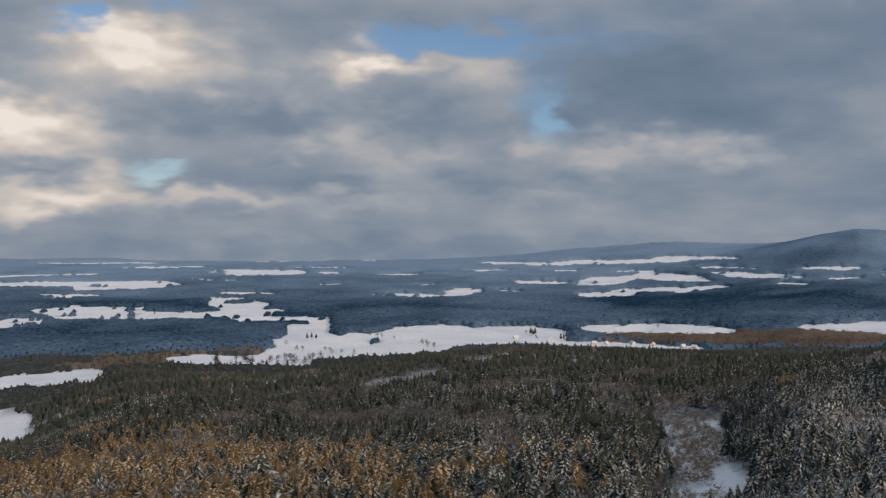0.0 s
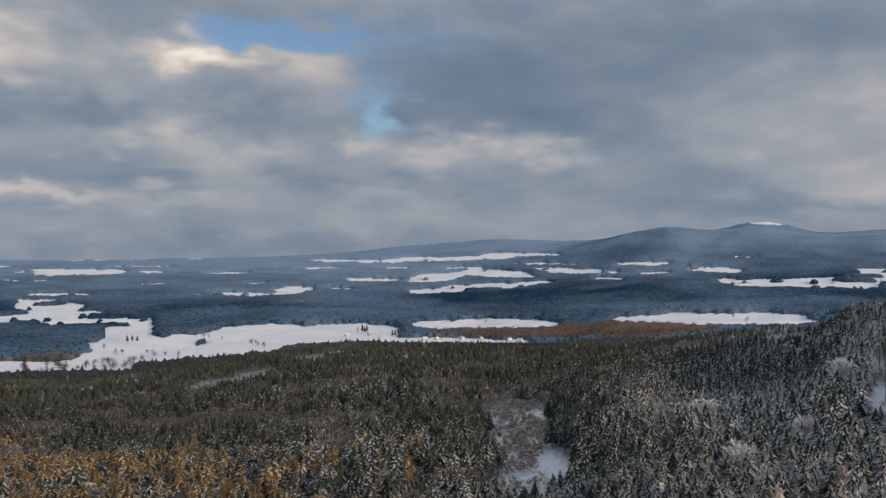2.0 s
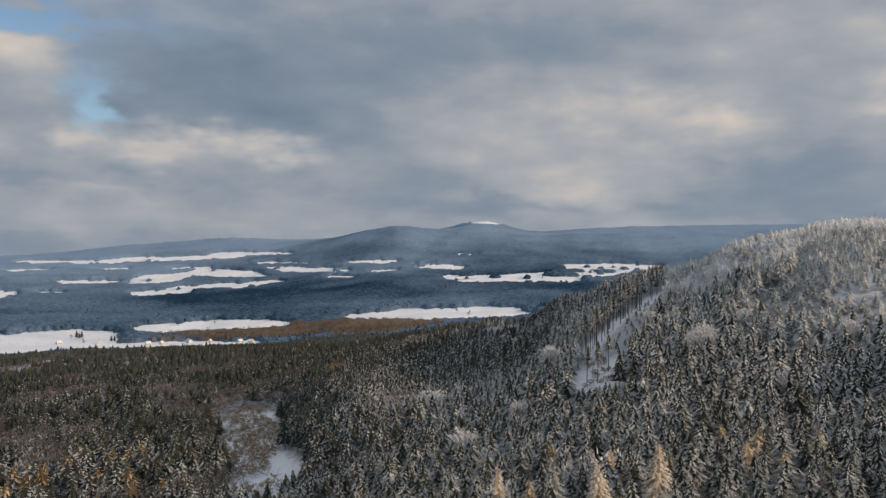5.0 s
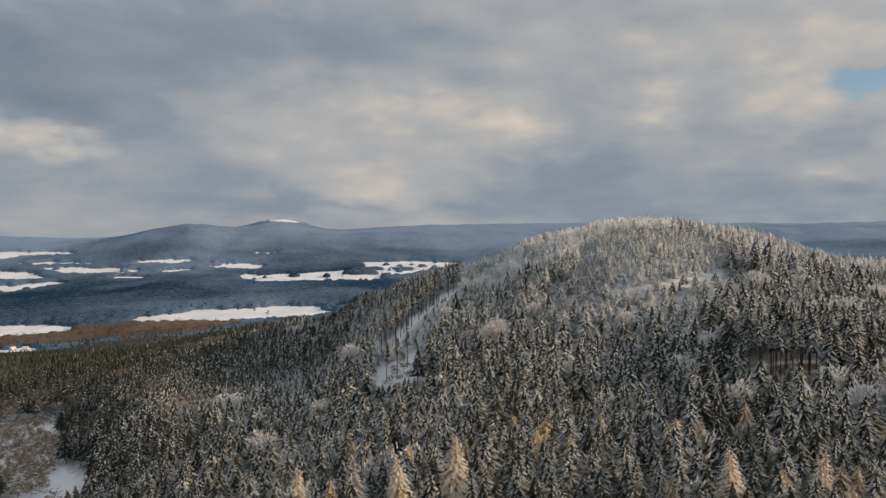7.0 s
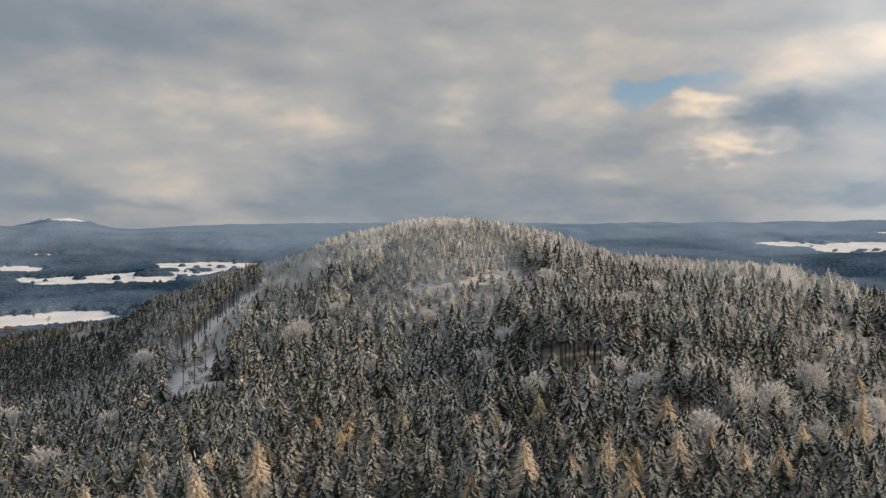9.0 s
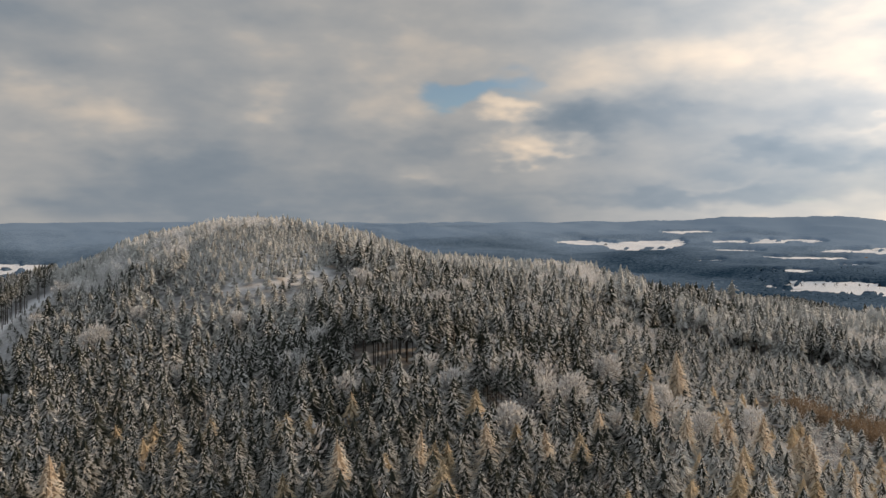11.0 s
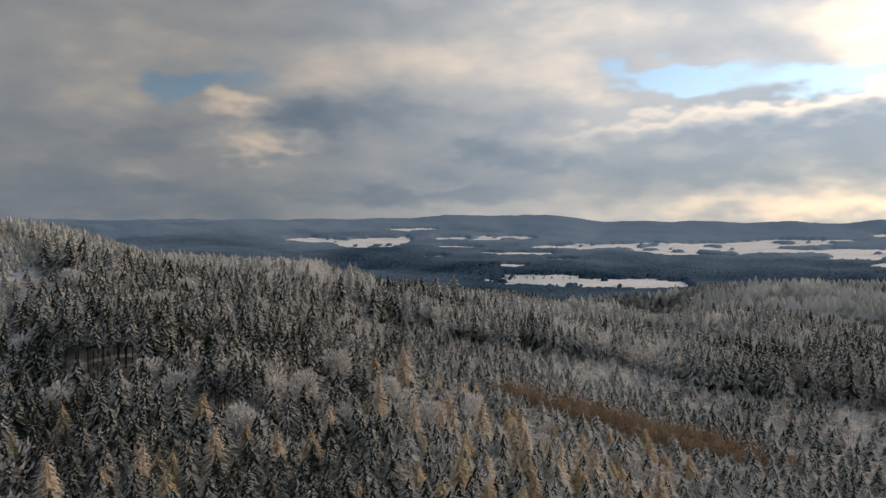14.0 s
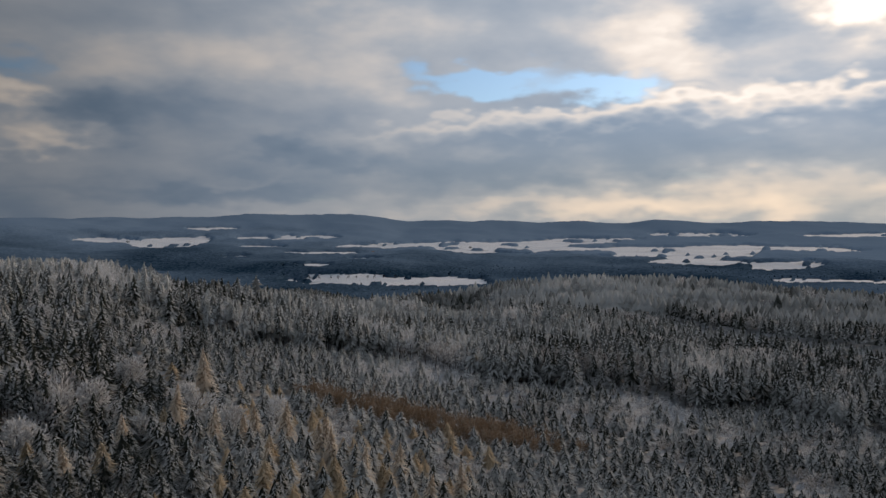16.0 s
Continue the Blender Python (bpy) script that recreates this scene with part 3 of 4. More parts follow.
# ---- far woods: closed canopy over the valley ----
def make_far_woods():
    bs = np.arange(-46, 146, 0.18)
    rs = np.concatenate([np.arange(1020, 2000, 14), np.arange(2000, 3200, 24), np.arange(3200, 4860, 40)])
    B, R = np.meshgrid(np.radians(bs), rs, indexing="ij")
    rr = np.random.default_rng(5)
    R = R + rr.uniform(-.3, .3, R.shape) * np.gradient(rs)[None]
    X, Y = R * np.sin(B), R * np.cos(B)
    Z = ground_height(X, Y)
    wood = ~is_field(X, Y)
    wood &= ~((R < 1080) & (lattice(X, Y, 40, 8) > 0.8))
    tall = 5 + 3 * lattice(X, Y, 130, 21) + 3 * lattice(X, Y, 50, 22) + rr.uniform(-1.6, 1.6, X.shape) * np.clip(2600 / R - .45, .12, 1)
    tall *= np.clip((R - 1010) / 160, .1, 1) * np.clip((R - 1300) / 400, .55, 1)
    v = np.stack([X, Y, np.where(wood, Z + tall, Z - 1.0)], -1).reshape(-1, 3)
    nb, nr = X.shape
    i, j = np.meshgrid(np.arange(nb - 1), np.arange(nr - 1), indexing="ij")
    f = np.stack([i * nr + j, i * nr + j + 1, (i + 1) * nr + j + 1, (i + 1) * nr + j], -1).reshape(-1, 4)
    wf = wood.ravel()[f]
    keep = wf.any(1)
    beech = (beech_share(X, Y) + rr.uniform(-.13, .13, X.shape) > 0.62).ravel()
    # paler with distance and towards the sun: haze painted on as if rime
    frost_haze = (-.02 + 0.5 * lattice(X, Y, 330, 31) + .3 * lattice(X, Y, 110, 32) + np.clip((R - 2500) / 2350, 0, 1) * (1.05 - .5 * np.exp(-((np.degrees(B) - 26) / 16) ** 2) + .9 * np.clip((np.degrees(B) - 86) / 28, 0, 1)) + .5 * np.clip((np.degrees(B) - 92) / 26, 0, 1) * np.clip((R - 2500) / 700, 0, 1)).ravel()
    russet = beech[f].sum(1) >= 2
    close = R.ravel()[f[:, 0]] < 1500 + 120 * (lattice(X, Y, 200, 77).ravel()[f[:, 0]] - .5)
    for name, mat, pick, label in (("far_spruce_woods", FAR_SPRUCE, ~russet & ~close, "dark spruce woods in the snowy valley, blue haze put into their colour"),
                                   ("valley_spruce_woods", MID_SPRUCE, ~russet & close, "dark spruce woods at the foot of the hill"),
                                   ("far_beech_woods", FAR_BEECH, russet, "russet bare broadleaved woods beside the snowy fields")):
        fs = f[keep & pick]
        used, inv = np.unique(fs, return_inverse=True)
        ob = mesh_object(name, v[used], inv.reshape(fs.shape), [mat], frost_haze=frost_haze[used], smooth=True)
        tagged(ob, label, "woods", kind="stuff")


make_far_woods()


# ---- tree shapes, one metre high, built as arrays ----
def spruce_crown(seed, sprays, tiers, sides, twigs=False, radius=0.29, start=0.26, core=0.0, fine=1.0):
    """A tiered spruce crown: ragged dark skirts inside, many short drooping sprays outside. Returns verts, tris and how
    pale each vertex is, least at the core.
    """
    g = np.random.default_rng(seed)
    vs, fs, fr = [], [], []
    belly = g.uniform(.70, .86)

    def girth(u):
        return radius * (1 - u) ** belly + 0.012
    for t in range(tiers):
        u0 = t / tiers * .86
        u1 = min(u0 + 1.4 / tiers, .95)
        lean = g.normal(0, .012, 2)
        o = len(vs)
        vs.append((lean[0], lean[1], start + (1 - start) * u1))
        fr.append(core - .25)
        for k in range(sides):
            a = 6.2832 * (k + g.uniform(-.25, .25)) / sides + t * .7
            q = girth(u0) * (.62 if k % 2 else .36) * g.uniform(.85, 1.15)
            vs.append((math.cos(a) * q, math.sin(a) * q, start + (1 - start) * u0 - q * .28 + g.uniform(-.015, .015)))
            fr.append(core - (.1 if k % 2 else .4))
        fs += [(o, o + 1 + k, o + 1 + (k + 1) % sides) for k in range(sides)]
    for k in range(sprays):
        u = 1 - (1 - (k + g.uniform(0, 1)) / sprays) ** .56
        u = min(u, .985)
        h = start + (1 - start) * u
        l = girth(u) * g.uniform(.74, 1.14)
        a = 2.39996 * k + g.uniform(-.6, .6)
        c, d = math.cos(a), math.sin(a)
        inner = l * g.uniform(.16, .5)
        long = l - inner
        drop = long * g.uniform(.05, .55) - (u > .85) * .2 * long
        w = (long * .13 + .006) * g.uniform(.75, 1.35) * fine
        roll = g.uniform(-.6, .6) * w
        o = len(vs)
        root = h + long * .12
        vs += [(c * inner - d * w, d * inner + c * w, root + roll), (c * inner + d * w, d * inner - c * w, root - roll), (c * l, d * l, h - drop)]
        fs.append((o, o + 1, o + 2))
        tip = g.uniform(.2, .95) + (u - .5) * .55
        fr += [tip - .66, tip - .66, tip]
        if twigs:
            for q, side in ((.35, 1), (.62, -1)):
                o = len(vs)
                bx, bz = inner + long * q, root - (root - h + drop) * q
                ex, es, ez = bx + long * .34, side * long * .42, bz - drop * .5 - .006
                vs += [(c * bx, d * bx, bz), (c * (bx + .016), d * (bx + .016), bz - .004), (c * ex - d * es, d * ex + c * es, ez)]
                fs.append((o, o + 1, o + 2) if side > 0 else (o, o + 2, o + 1))
                fr += [tip - .5, tip - .5, tip + .1]
    return np.array(vs), np.array(fs), np.array(fr)


def leader(seed, sides, radius=0.13, start=0.2):
    """Stacked ragged skirts for spruces far off."""
    g = np.random.default_rng(seed)
    vs, fs, fr = [], [], []
    for lo, hi, w in ((start, .78, 1.0), (.45, 1.0, .66)):
        o = len(vs)
        vs.append((0, 0, hi))
        fr.append(.15)
        for s in range(sides):
            a = 6.2832 * (s + g.uniform(-.2, .2)) / sides
            q = radius * w * g.uniform(.7, 1.25)
            vs.append((math.cos(a) * q, math.sin(a) * q, lo + g.uniform(-.06, .06)))
            fr.append(g.uniform(-.15, .15))
        fs += [(o, o + 1 + s, o + 1 + (s + 1) % sides) for s in range(sides)]
    return np.array(vs), np.array(fs), np.array(fr)


def broadleaf_crown(seed, sprays, radius=0.27, start=0.22, fine=1.0):
    """A bare, twiggy crown: many thin sprays round a few limbs, with gaps."""
    g = np.random.default_rng(seed)
    vs, fs, fr = [], [], []
    lobes = [(g.normal(0, .32), g.normal(0, .32), g.uniform(.15, .8)) for _ in range(7)]
    for s in range(sprays):
        lx, ly, lz = lobes[s % 7]
        d = g.normal(0, 1, 3)
        d /= np.linalg.norm(d) + 1e-6
        q = g.uniform(.35, 1) ** .6 * .62
        p = np.array([lx + d[0] * q, ly + d[1] * q, lz + d[2] * q * .55])
        p = np.array([p[0] * radius, p[1] * radius, start + (1 - start) * min(max(p[2], 0), 1) * .96])
        out = np.array([p[0], p[1], (p[2] - start - .15) * .8])
        out = out / (np.linalg.norm(out) + 1e-6) + g.normal(0, .35, 3)
        l, w = g.uniform(.05, .09) * fine, g.uniform(.009, .02) * fine
        side = np.cross(out, g.normal(0, 1, 3))
        side /= np.linalg.norm(side) + 1e-6
        tip = p + out * l * .7
        o = len(vs)
        vs += [tuple(p - side * w), tuple(p + side * w), tuple(tip)]
        fs.append((o, o + 1, o + 2))
        rim = (q / .62) ** 2 * .6 - .35
        fr += [rim - .15, rim - .1, rim + .35]
    return np.array(vs), np.array(fs), np.array(fr)


def stem(sides, r0, r1, top, seed=0, limbs=0):
    """A tapered trunk, with forking limbs if asked."""
    vs, fs = [], []
    def tube(p, q, a, b, n):
        d = Vector(q) - Vector(p)
        m = d.to_track_quat("Z", "Y").to_matrix()
        o = len(vs)
        for c, w in ((p, a), (q, b)):
            for s in range(n):
                t = 6.2832 * s / n
                vs.append(tuple(Vector(c) + m @ Vector((math.cos(t) * w, math.sin(t) * w, 0))))
        for s in range(n):
            e = (s + 1) % n
            fs.append((o + s, o + e, o + n + e))
            fs.append((o + s, o + n + e, o + n + s))
    tube((0, 0, -.06), (0, 0, top), r0, r1, sides)
    g = random.Random(seed)
    for k in range(limbs):
        a, h = 6.2832 * k / limbs + g.uniform(-.4, .4), g.uniform(.25, .6)
        l = g.uniform(.12, .22)
        e = (math.cos(a) * l, math.sin(a) * l, h + g.uniform(.15, .3))
        tube((0, 0, h), e, r0 * .45, r0 * .1, 3)
    return np.array(vs), np.array(fs)


def scatter(shapes, spots, sizes, spread, frost_haze, seed):
    """Joins copies of the shapes at the spots into arrays."""
    g = np.random.default_rng(seed)
    pick = g.integers(0, len(shapes), len(spots))
    turn = g.uniform(0, 6.2832, len(spots))
    V, F, A, base = [], [], [], 0
    for k, (v, f, fr) in enumerate(shapes):
        w = np.where(pick == k)[0]
        if not len(w):
            continue
        c, s = np.cos(turn[w])[:, None], np.sin(turn[w])[:, None]
        sx = (sizes[w] * spread[w])[:, None]
        x, y = v[None, :, 0], v[None, :, 1]
        lean = g.normal(0, .02, (len(w), 2))
        P = np.stack([(x * c - y * s) * sx + spots[w, 0, None] + v[None, :, 2] * sizes[w, None] * lean[:, :1],
                      (x * s + y * c) * sx + spots[w, 1, None] + v[None, :, 2] * sizes[w, None] * lean[:, 1:],
                      v[None, :, 2] * sizes[w, None] + spots[w, 2, None]], -1)
        V.append(P.reshape(-1, 3))
        F.append((f[None] + base + np.arange(len(w))[:, None, None] * len(v)).reshape(-1, 3))
        A.append((fr[None] + frost_haze[w, None]).reshape(-1))
        base += len(w) * len(v)
    return np.concatenate(V), np.concatenate(F), np.concatenate(A)


# ---- where trees stand on the near hill ----
def spots_between(r0, r1, gap, seed, b0=-33, b1=133):
    """Scattered spots, none closer together than about the gap."""
    g = np.random.default_rng(seed)
    n = int(1.3 * (r1 * r1 - r0 * r0) * math.pi * (b1 - b0) / 360 / (gap * .62) ** 2)
    r = np.sqrt(g.uniform(r0 * r0, r1 * r1, n))
    b = np.radians(g.uniform(b0, b1, n))
    x, y = r * np.sin(b), r * np.cos(b)
    d = gap * .82
    cell = d / 1.4142
    i, j = ((x + r1) / cell).astype(int) + 2, ((y + r1) / cell).astype(int) + 2
    m = int(2 * r1 / cell) + 6
    grid = {}
    kept = []
    for k, (p, q, u, v) in enumerate(zip(x.tolist(), y.tolist(), i.tolist(), j.tolist())):
        if u * m + v in grid:
            continue
        free = True
        for uu in (u, u - 1, u + 1, u - 2, u + 2):
            for vv in (v, v - 1, v + 1, v - 2, v + 2):
                o = grid.get(uu * m + vv)
                if o and (o[0] - p) ** 2 + (o[1] - q) ** 2 < d * d:
                    free = False
                    break
            if not free:
                break
        if free:
            grid[u * m + v] = (p, q)
            kept.append(k)
    return x[kept], y[kept]


def survey(x, y):
    """Of each spot: standing or cleared, tree height, kind (0 spruce, 1 rimed broadleaf, 2 brown beech), rime."""
    r = np.hypot(x, y)
    b = (np.degrees(np.arctan2(x, y)) + 90) % 360 - 90
    g = np.random.default_rng(len(x))
    z = ground_height(x, y)
    wob = (lattice(x, y, 30, 41) - .5) * 16
    stand = ~is_field(x, y)
    stand &= ~is_clearing(x, y)
    stand &= ~near(x, y, 56.5, 392, 46, 33)
    tall = 14.3 + 3.5 * (lattice(x, y, 60, 51) - .5) + g.normal(0, .95, len(x))
    edge = 400 + wob * 1.8 + (lattice(x, y, 10, 48) - .5) * 26
    swell = np.sin((r * (1 + .010 * (b - 96)) + wob * 1.6) / 33.0)
    tall = np.where((b > 95) & (r > 520), np.where(swell > -.1, tall * 1.38, tall * .5), tall)
    tall = np.where((b > 77) & (r > edge) & (r < 520), tall * 1.38, tall)
    tall = np.where((b > 78) & (r < edge) & (r > 215), 8.6 + g.normal(0, 1.2, len(x)), tall)
    tall = np.where(g.random(len(x)) < .05, tall * 1.16, tall)
    old_stand = (b > 56) & (b < 82) & (r > 195) & (r < 400) & (lattice(x, y, 38, 47) > .3)
    tall = np.where(old_stand, tall * 1.1, tall)
    stand &= ~(old_stand & (g.random(len(x)) < .1))
    tall = np.where((r > 680) & (b < 32), tall * .74, tall)
    tall = np.where((r > 400) & (b > 44) & (b < 80), tall * .8, tall)
    low = near(x, y, 39.3, 270, 16, 15)
    tall = np.where(low, 6.5 + g.normal(0, 1.0, len(x)), tall)
    for k in range(6):
        tall = np.where(near(x, y, 39.7 + .8 * k, 324 + 20 * k, 26, 11), 3.6 + g.normal(0, .7, len(x)), tall)
    below = near(x, y, 56.5, 345, 34, 44)
    tall = np.where(below, 7.5 + g.normal(0, 1.2, len(x)), tall)
    stand &= ~((b < 13) & (r < 440) & (g.random(len(x)) < .25))
    tall = np.where((b < 13) & (r < 430), tall * 1.3, tall)
    tall = np.where((b > 13) & (r < 300), tall * np.clip(1.1 - (r - 150) / 600, 1, 1.1), tall)
    mix = lattice(x, y, 42, 61) * .6 + lattice(x, y, 17, 62) * .4
    kind = np.zeros(len(x), int)
    kind[(mix > np.where(b > 30, .80, .70)) | (g.random(len(x)) < np.where(b > 30, .07, 0)) & (mix > .45)] = 1
    kind[(mix < .09) & (b < 30)] = 2
    kind[(near(x, y, 54, 455, 26, 45) | near(x, y, 49, 425, 45, 36)) & (g.random(len(x)) < .55)] = 1
    kind[near(x, y, 72.5, 240, 22, 16) & (g.random(len(x)) < .35)] = 1
    kind[near(x, y, 31, 640, 60, 60) & (mix > .5)] = 1
    brown = near(x + wob * .7, y + wob * .9, 100.6, 284, 15, 46) & (lattice(x, y, 7, 44) > .24)
    stand &= ~brown
    kind[(b < 25) & (r > 520) & (mix < .13)] = 2
    kind[(b < 25) & (r > 400) & (mix > .63)] = 1
    kind[(b > 94) & (r > 335) & (mix > .52) & (g.random(len(x)) < .45)] = 1
    # patches of golden sun on the foreground, painted as trees of another colour
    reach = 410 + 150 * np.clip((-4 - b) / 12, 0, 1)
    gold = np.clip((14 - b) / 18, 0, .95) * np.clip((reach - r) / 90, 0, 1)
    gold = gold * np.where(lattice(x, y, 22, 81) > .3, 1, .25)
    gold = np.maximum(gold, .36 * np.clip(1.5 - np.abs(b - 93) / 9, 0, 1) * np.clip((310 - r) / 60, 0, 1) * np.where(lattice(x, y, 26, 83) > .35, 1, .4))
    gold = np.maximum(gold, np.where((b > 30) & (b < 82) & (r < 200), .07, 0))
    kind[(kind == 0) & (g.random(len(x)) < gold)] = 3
    bare_stem = near(x, y, 65, 262, 16, 20) | near(x, y, 73, 226, 13, 12) | near(x, y, 38.6, 415, 45, 9)
    bare_stem |= (b > 84) & (b < 103) & (r > edge) & (r < edge + 13) & (lattice(x, y, 24, 46) > .35) & (g.random(len(x)) < .45)
    kind[bare_stem & (kind == 0)] = 4
    tall = np.where(bare_stem, np.maximum(tall, np.where(b > 84, 20.5, np.where(b > 50, 22, 18))), tall)
    tall = np.where((b > 82) & (r < edge) & (r > edge - 16), tall * .8, tall)
    tall = np.where(kind == 1, tall * .82, tall) * .80
    # rime grows with height; its bearing terms paint in sunlit and shaded slopes
    rime = np.clip((z - EYE[2] + 122) / 98, np.where((r > 400) & (b < 28), np.where(r > 640, .08, .22), 0.32), 1.2) * (np.interp(b, [42, 48, 64, 74, 82], [1, .70, .70, .86, .9]) + .3 * ((r > 290) & (b > 44) & (b < 82))) * (1 + 1.0 * np.clip((b - 80) / 16, 0, 1)) + .15 * near(x, y, 32, 430, 170, 60) + np.where((b > 82) & (r < 400), .1, 0)
    rime = rime + .3 * np.clip((z - EYE[2] + 62) / 40, 0, 1) + np.where((r > 385) & (b > 44) & (b < 82), .28, 0) + np.where((b > 94) & (r > 335), .22, 0)
    rime = np.where(brown, .1, rime) + g.normal(0, .20, len(x)) + (lattice(x, y, 55, 71) - .5) * .4 + np.where((b > 84) & (r > 390), (lattice(x, y, 34, 72) - .36) * .9, 0)
    rime = np.where(kind == 1, np.where(b > 32, rime + np.where(b > 92, -.2, .15), rime * .8 - .15), rime)
    rime = rime - np.where(b < 30, np.where(kind == 3, .2, .13), 0)
    rime = np.where((kind == 3) & (b > 28), np.maximum(rime, .6) + .55, rime) - np.where((b > 60) & (b < 84) & (r < 420), .26, 0) - np.where((b > 30) & (b <= 64) & (r < 300), .1, 0) - np.where((b < 48) & (r < 320), .1, 0)
    return stand, tall, kind, rime, z


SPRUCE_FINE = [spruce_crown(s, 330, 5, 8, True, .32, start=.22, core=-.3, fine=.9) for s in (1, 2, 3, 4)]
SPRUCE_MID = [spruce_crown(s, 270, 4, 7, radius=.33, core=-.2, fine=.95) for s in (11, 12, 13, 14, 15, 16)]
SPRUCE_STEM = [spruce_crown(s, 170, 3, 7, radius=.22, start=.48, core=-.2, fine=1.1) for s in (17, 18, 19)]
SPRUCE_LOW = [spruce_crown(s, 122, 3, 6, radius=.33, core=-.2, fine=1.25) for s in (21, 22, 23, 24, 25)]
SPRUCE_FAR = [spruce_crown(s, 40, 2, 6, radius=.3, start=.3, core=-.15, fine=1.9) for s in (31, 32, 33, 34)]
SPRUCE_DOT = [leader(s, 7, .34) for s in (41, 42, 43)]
BROAD_MID = [broadleaf_crown(s, 115, fine=1.65) for s in (51, 52, 53)]
BROAD_LOW = [broadleaf_crown(s, 95, fine=1.9) for s in (61, 62, 63)]
BROAD_DOT = [broadleaf_crown(s, 34, .34, fine=2.6) for s in (71, 72)]
TRUNK = [(v, f, np.zeros(len(v))) for v, f in [stem(5, .014, .005, .8)]]
BROAD_TRUNK = [(v, f, np.zeros(len(v))) for v, f in [stem(4, .012, .005, .62, 3, 4)]]


def bands():
    """Fills the hill with trees, ring by ring; the closest stand as single trees."""
    rings = [(14, 240, 4.3, 101, SPRUCE_MID, BROAD_MID), (240, 440, 4.6, 102, SPRUCE_LOW, BROAD_MID), (440, 700, 5.5, 103, SPRUCE_FAR, BROAD_LOW),
             (700, 1050, 6.6, 104, SPRUCE_DOT, BROAD_DOT), (1050, 1500, 12.0, 105, SPRUCE_DOT, BROAD_DOT)]
    made = {}
    single = None
    for r0, r1, gap, seed, fir, broad in rings:
        x, y = spots_between(r0, r1, gap, seed)
        stand, tall, kind, rime, z = survey(x, y)
        b, r = np.degrees(np.arctan2(x, y)), np.hypot(x, y)
        hidden = (r > 640) & (b > 42) & (b < 76) | (r > 720) & (b >= 76) & (b < 92)
        stand &= ~hidden
        if r0 < 20:
            ahead = stand & (kind == 0) & (b > 24) & (b < 120) & (r > 150)
            order = np.where(ahead)[0][np.argsort(r[ahead])][:280]
            single = (x[order], y[order], z[order], tall[order], rime[order])
            stand[order] = False
            stand &= (r > np.where(b > 20, 142, 118)) | (np.random.default_rng(9).random(len(x)) < .14)
        spots = np.stack([x, y, z], 1)
        spread = np.random.default_rng(seed).uniform(.85, 1.2, len(x)) * np.where(tall < 9, 1.3, 1.0) * np.where((r > 440) & (r < 700) & (b < 28), 1.2, 1.0) * np.where((b < 13) & (r < 440), 1.22, 1.0)
        for name, shapes, k in (("spruce", fir, 0), ("rimed", broad, 1), ("brown", broad, 2), ("sunlit", fir, 3), ("spruce", SPRUCE_STEM, 4)):
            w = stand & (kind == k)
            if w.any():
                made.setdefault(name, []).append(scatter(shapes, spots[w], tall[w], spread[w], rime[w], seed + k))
        if r0 < 440:
            w = stand & ((kind == 0) | (kind >= 3)) & (tall > 9)
            made.setdefault("trunk", []).append(scatter(TRUNK, spots[w], tall[w], np.ones(w.sum()), rime[w] * 0, seed + 5))
            w = stand & ((kind == 1) | (kind == 2))
            made.setdefault("trunk", []).append(scatter(BROAD_TRUNK, spots[w], tall[w], np.ones(w.sum()), rime[w] * 0, seed + 6))
    return made, single


def young_summit(made):
    x, y = spots_between(330, 450, 2.3, 111, 48, 66)
    k = near(x, y, 56.5, 392, 46, 33)
    x, y = x[k], y[k]
    g = np.random.default_rng(112)
    h = np.clip(g.normal(4.6, 1.0, len(x)), 2.5, 8)
    spots = np.stack([x, y, ground_height(x, y)], 1)
    made["spruce"].append(scatter(SPRUCE_FAR, spots, h, g.uniform(.95, 1.25, len(x)), g.normal(1.5, .15, len(x)), 113))


def brown_thicket(made):
    """A strip of young brown beeches, close together."""
    x, y = spots_between(230, 345, 1.7, 121, 82, 118)
    wob = (lattice(x, y, 30, 41) - .5) * 16
    k = near(x + wob * .7, y + wob * .9, 100.6, 284, 15, 48) & (lattice(x, y, 7, 44) > .24)
    x, y = x[k], y[k]
    g = np.random.default_rng(122)
    spots = np.stack([x, y, ground_height(x, y)], 1)
    made["brown"].append(scatter(BROAD_MID, spots, g.uniform(4, 8.4, len(x)), g.uniform(.7, 1.0, len(x)), g.normal(.34, .2, len(x)), 123))


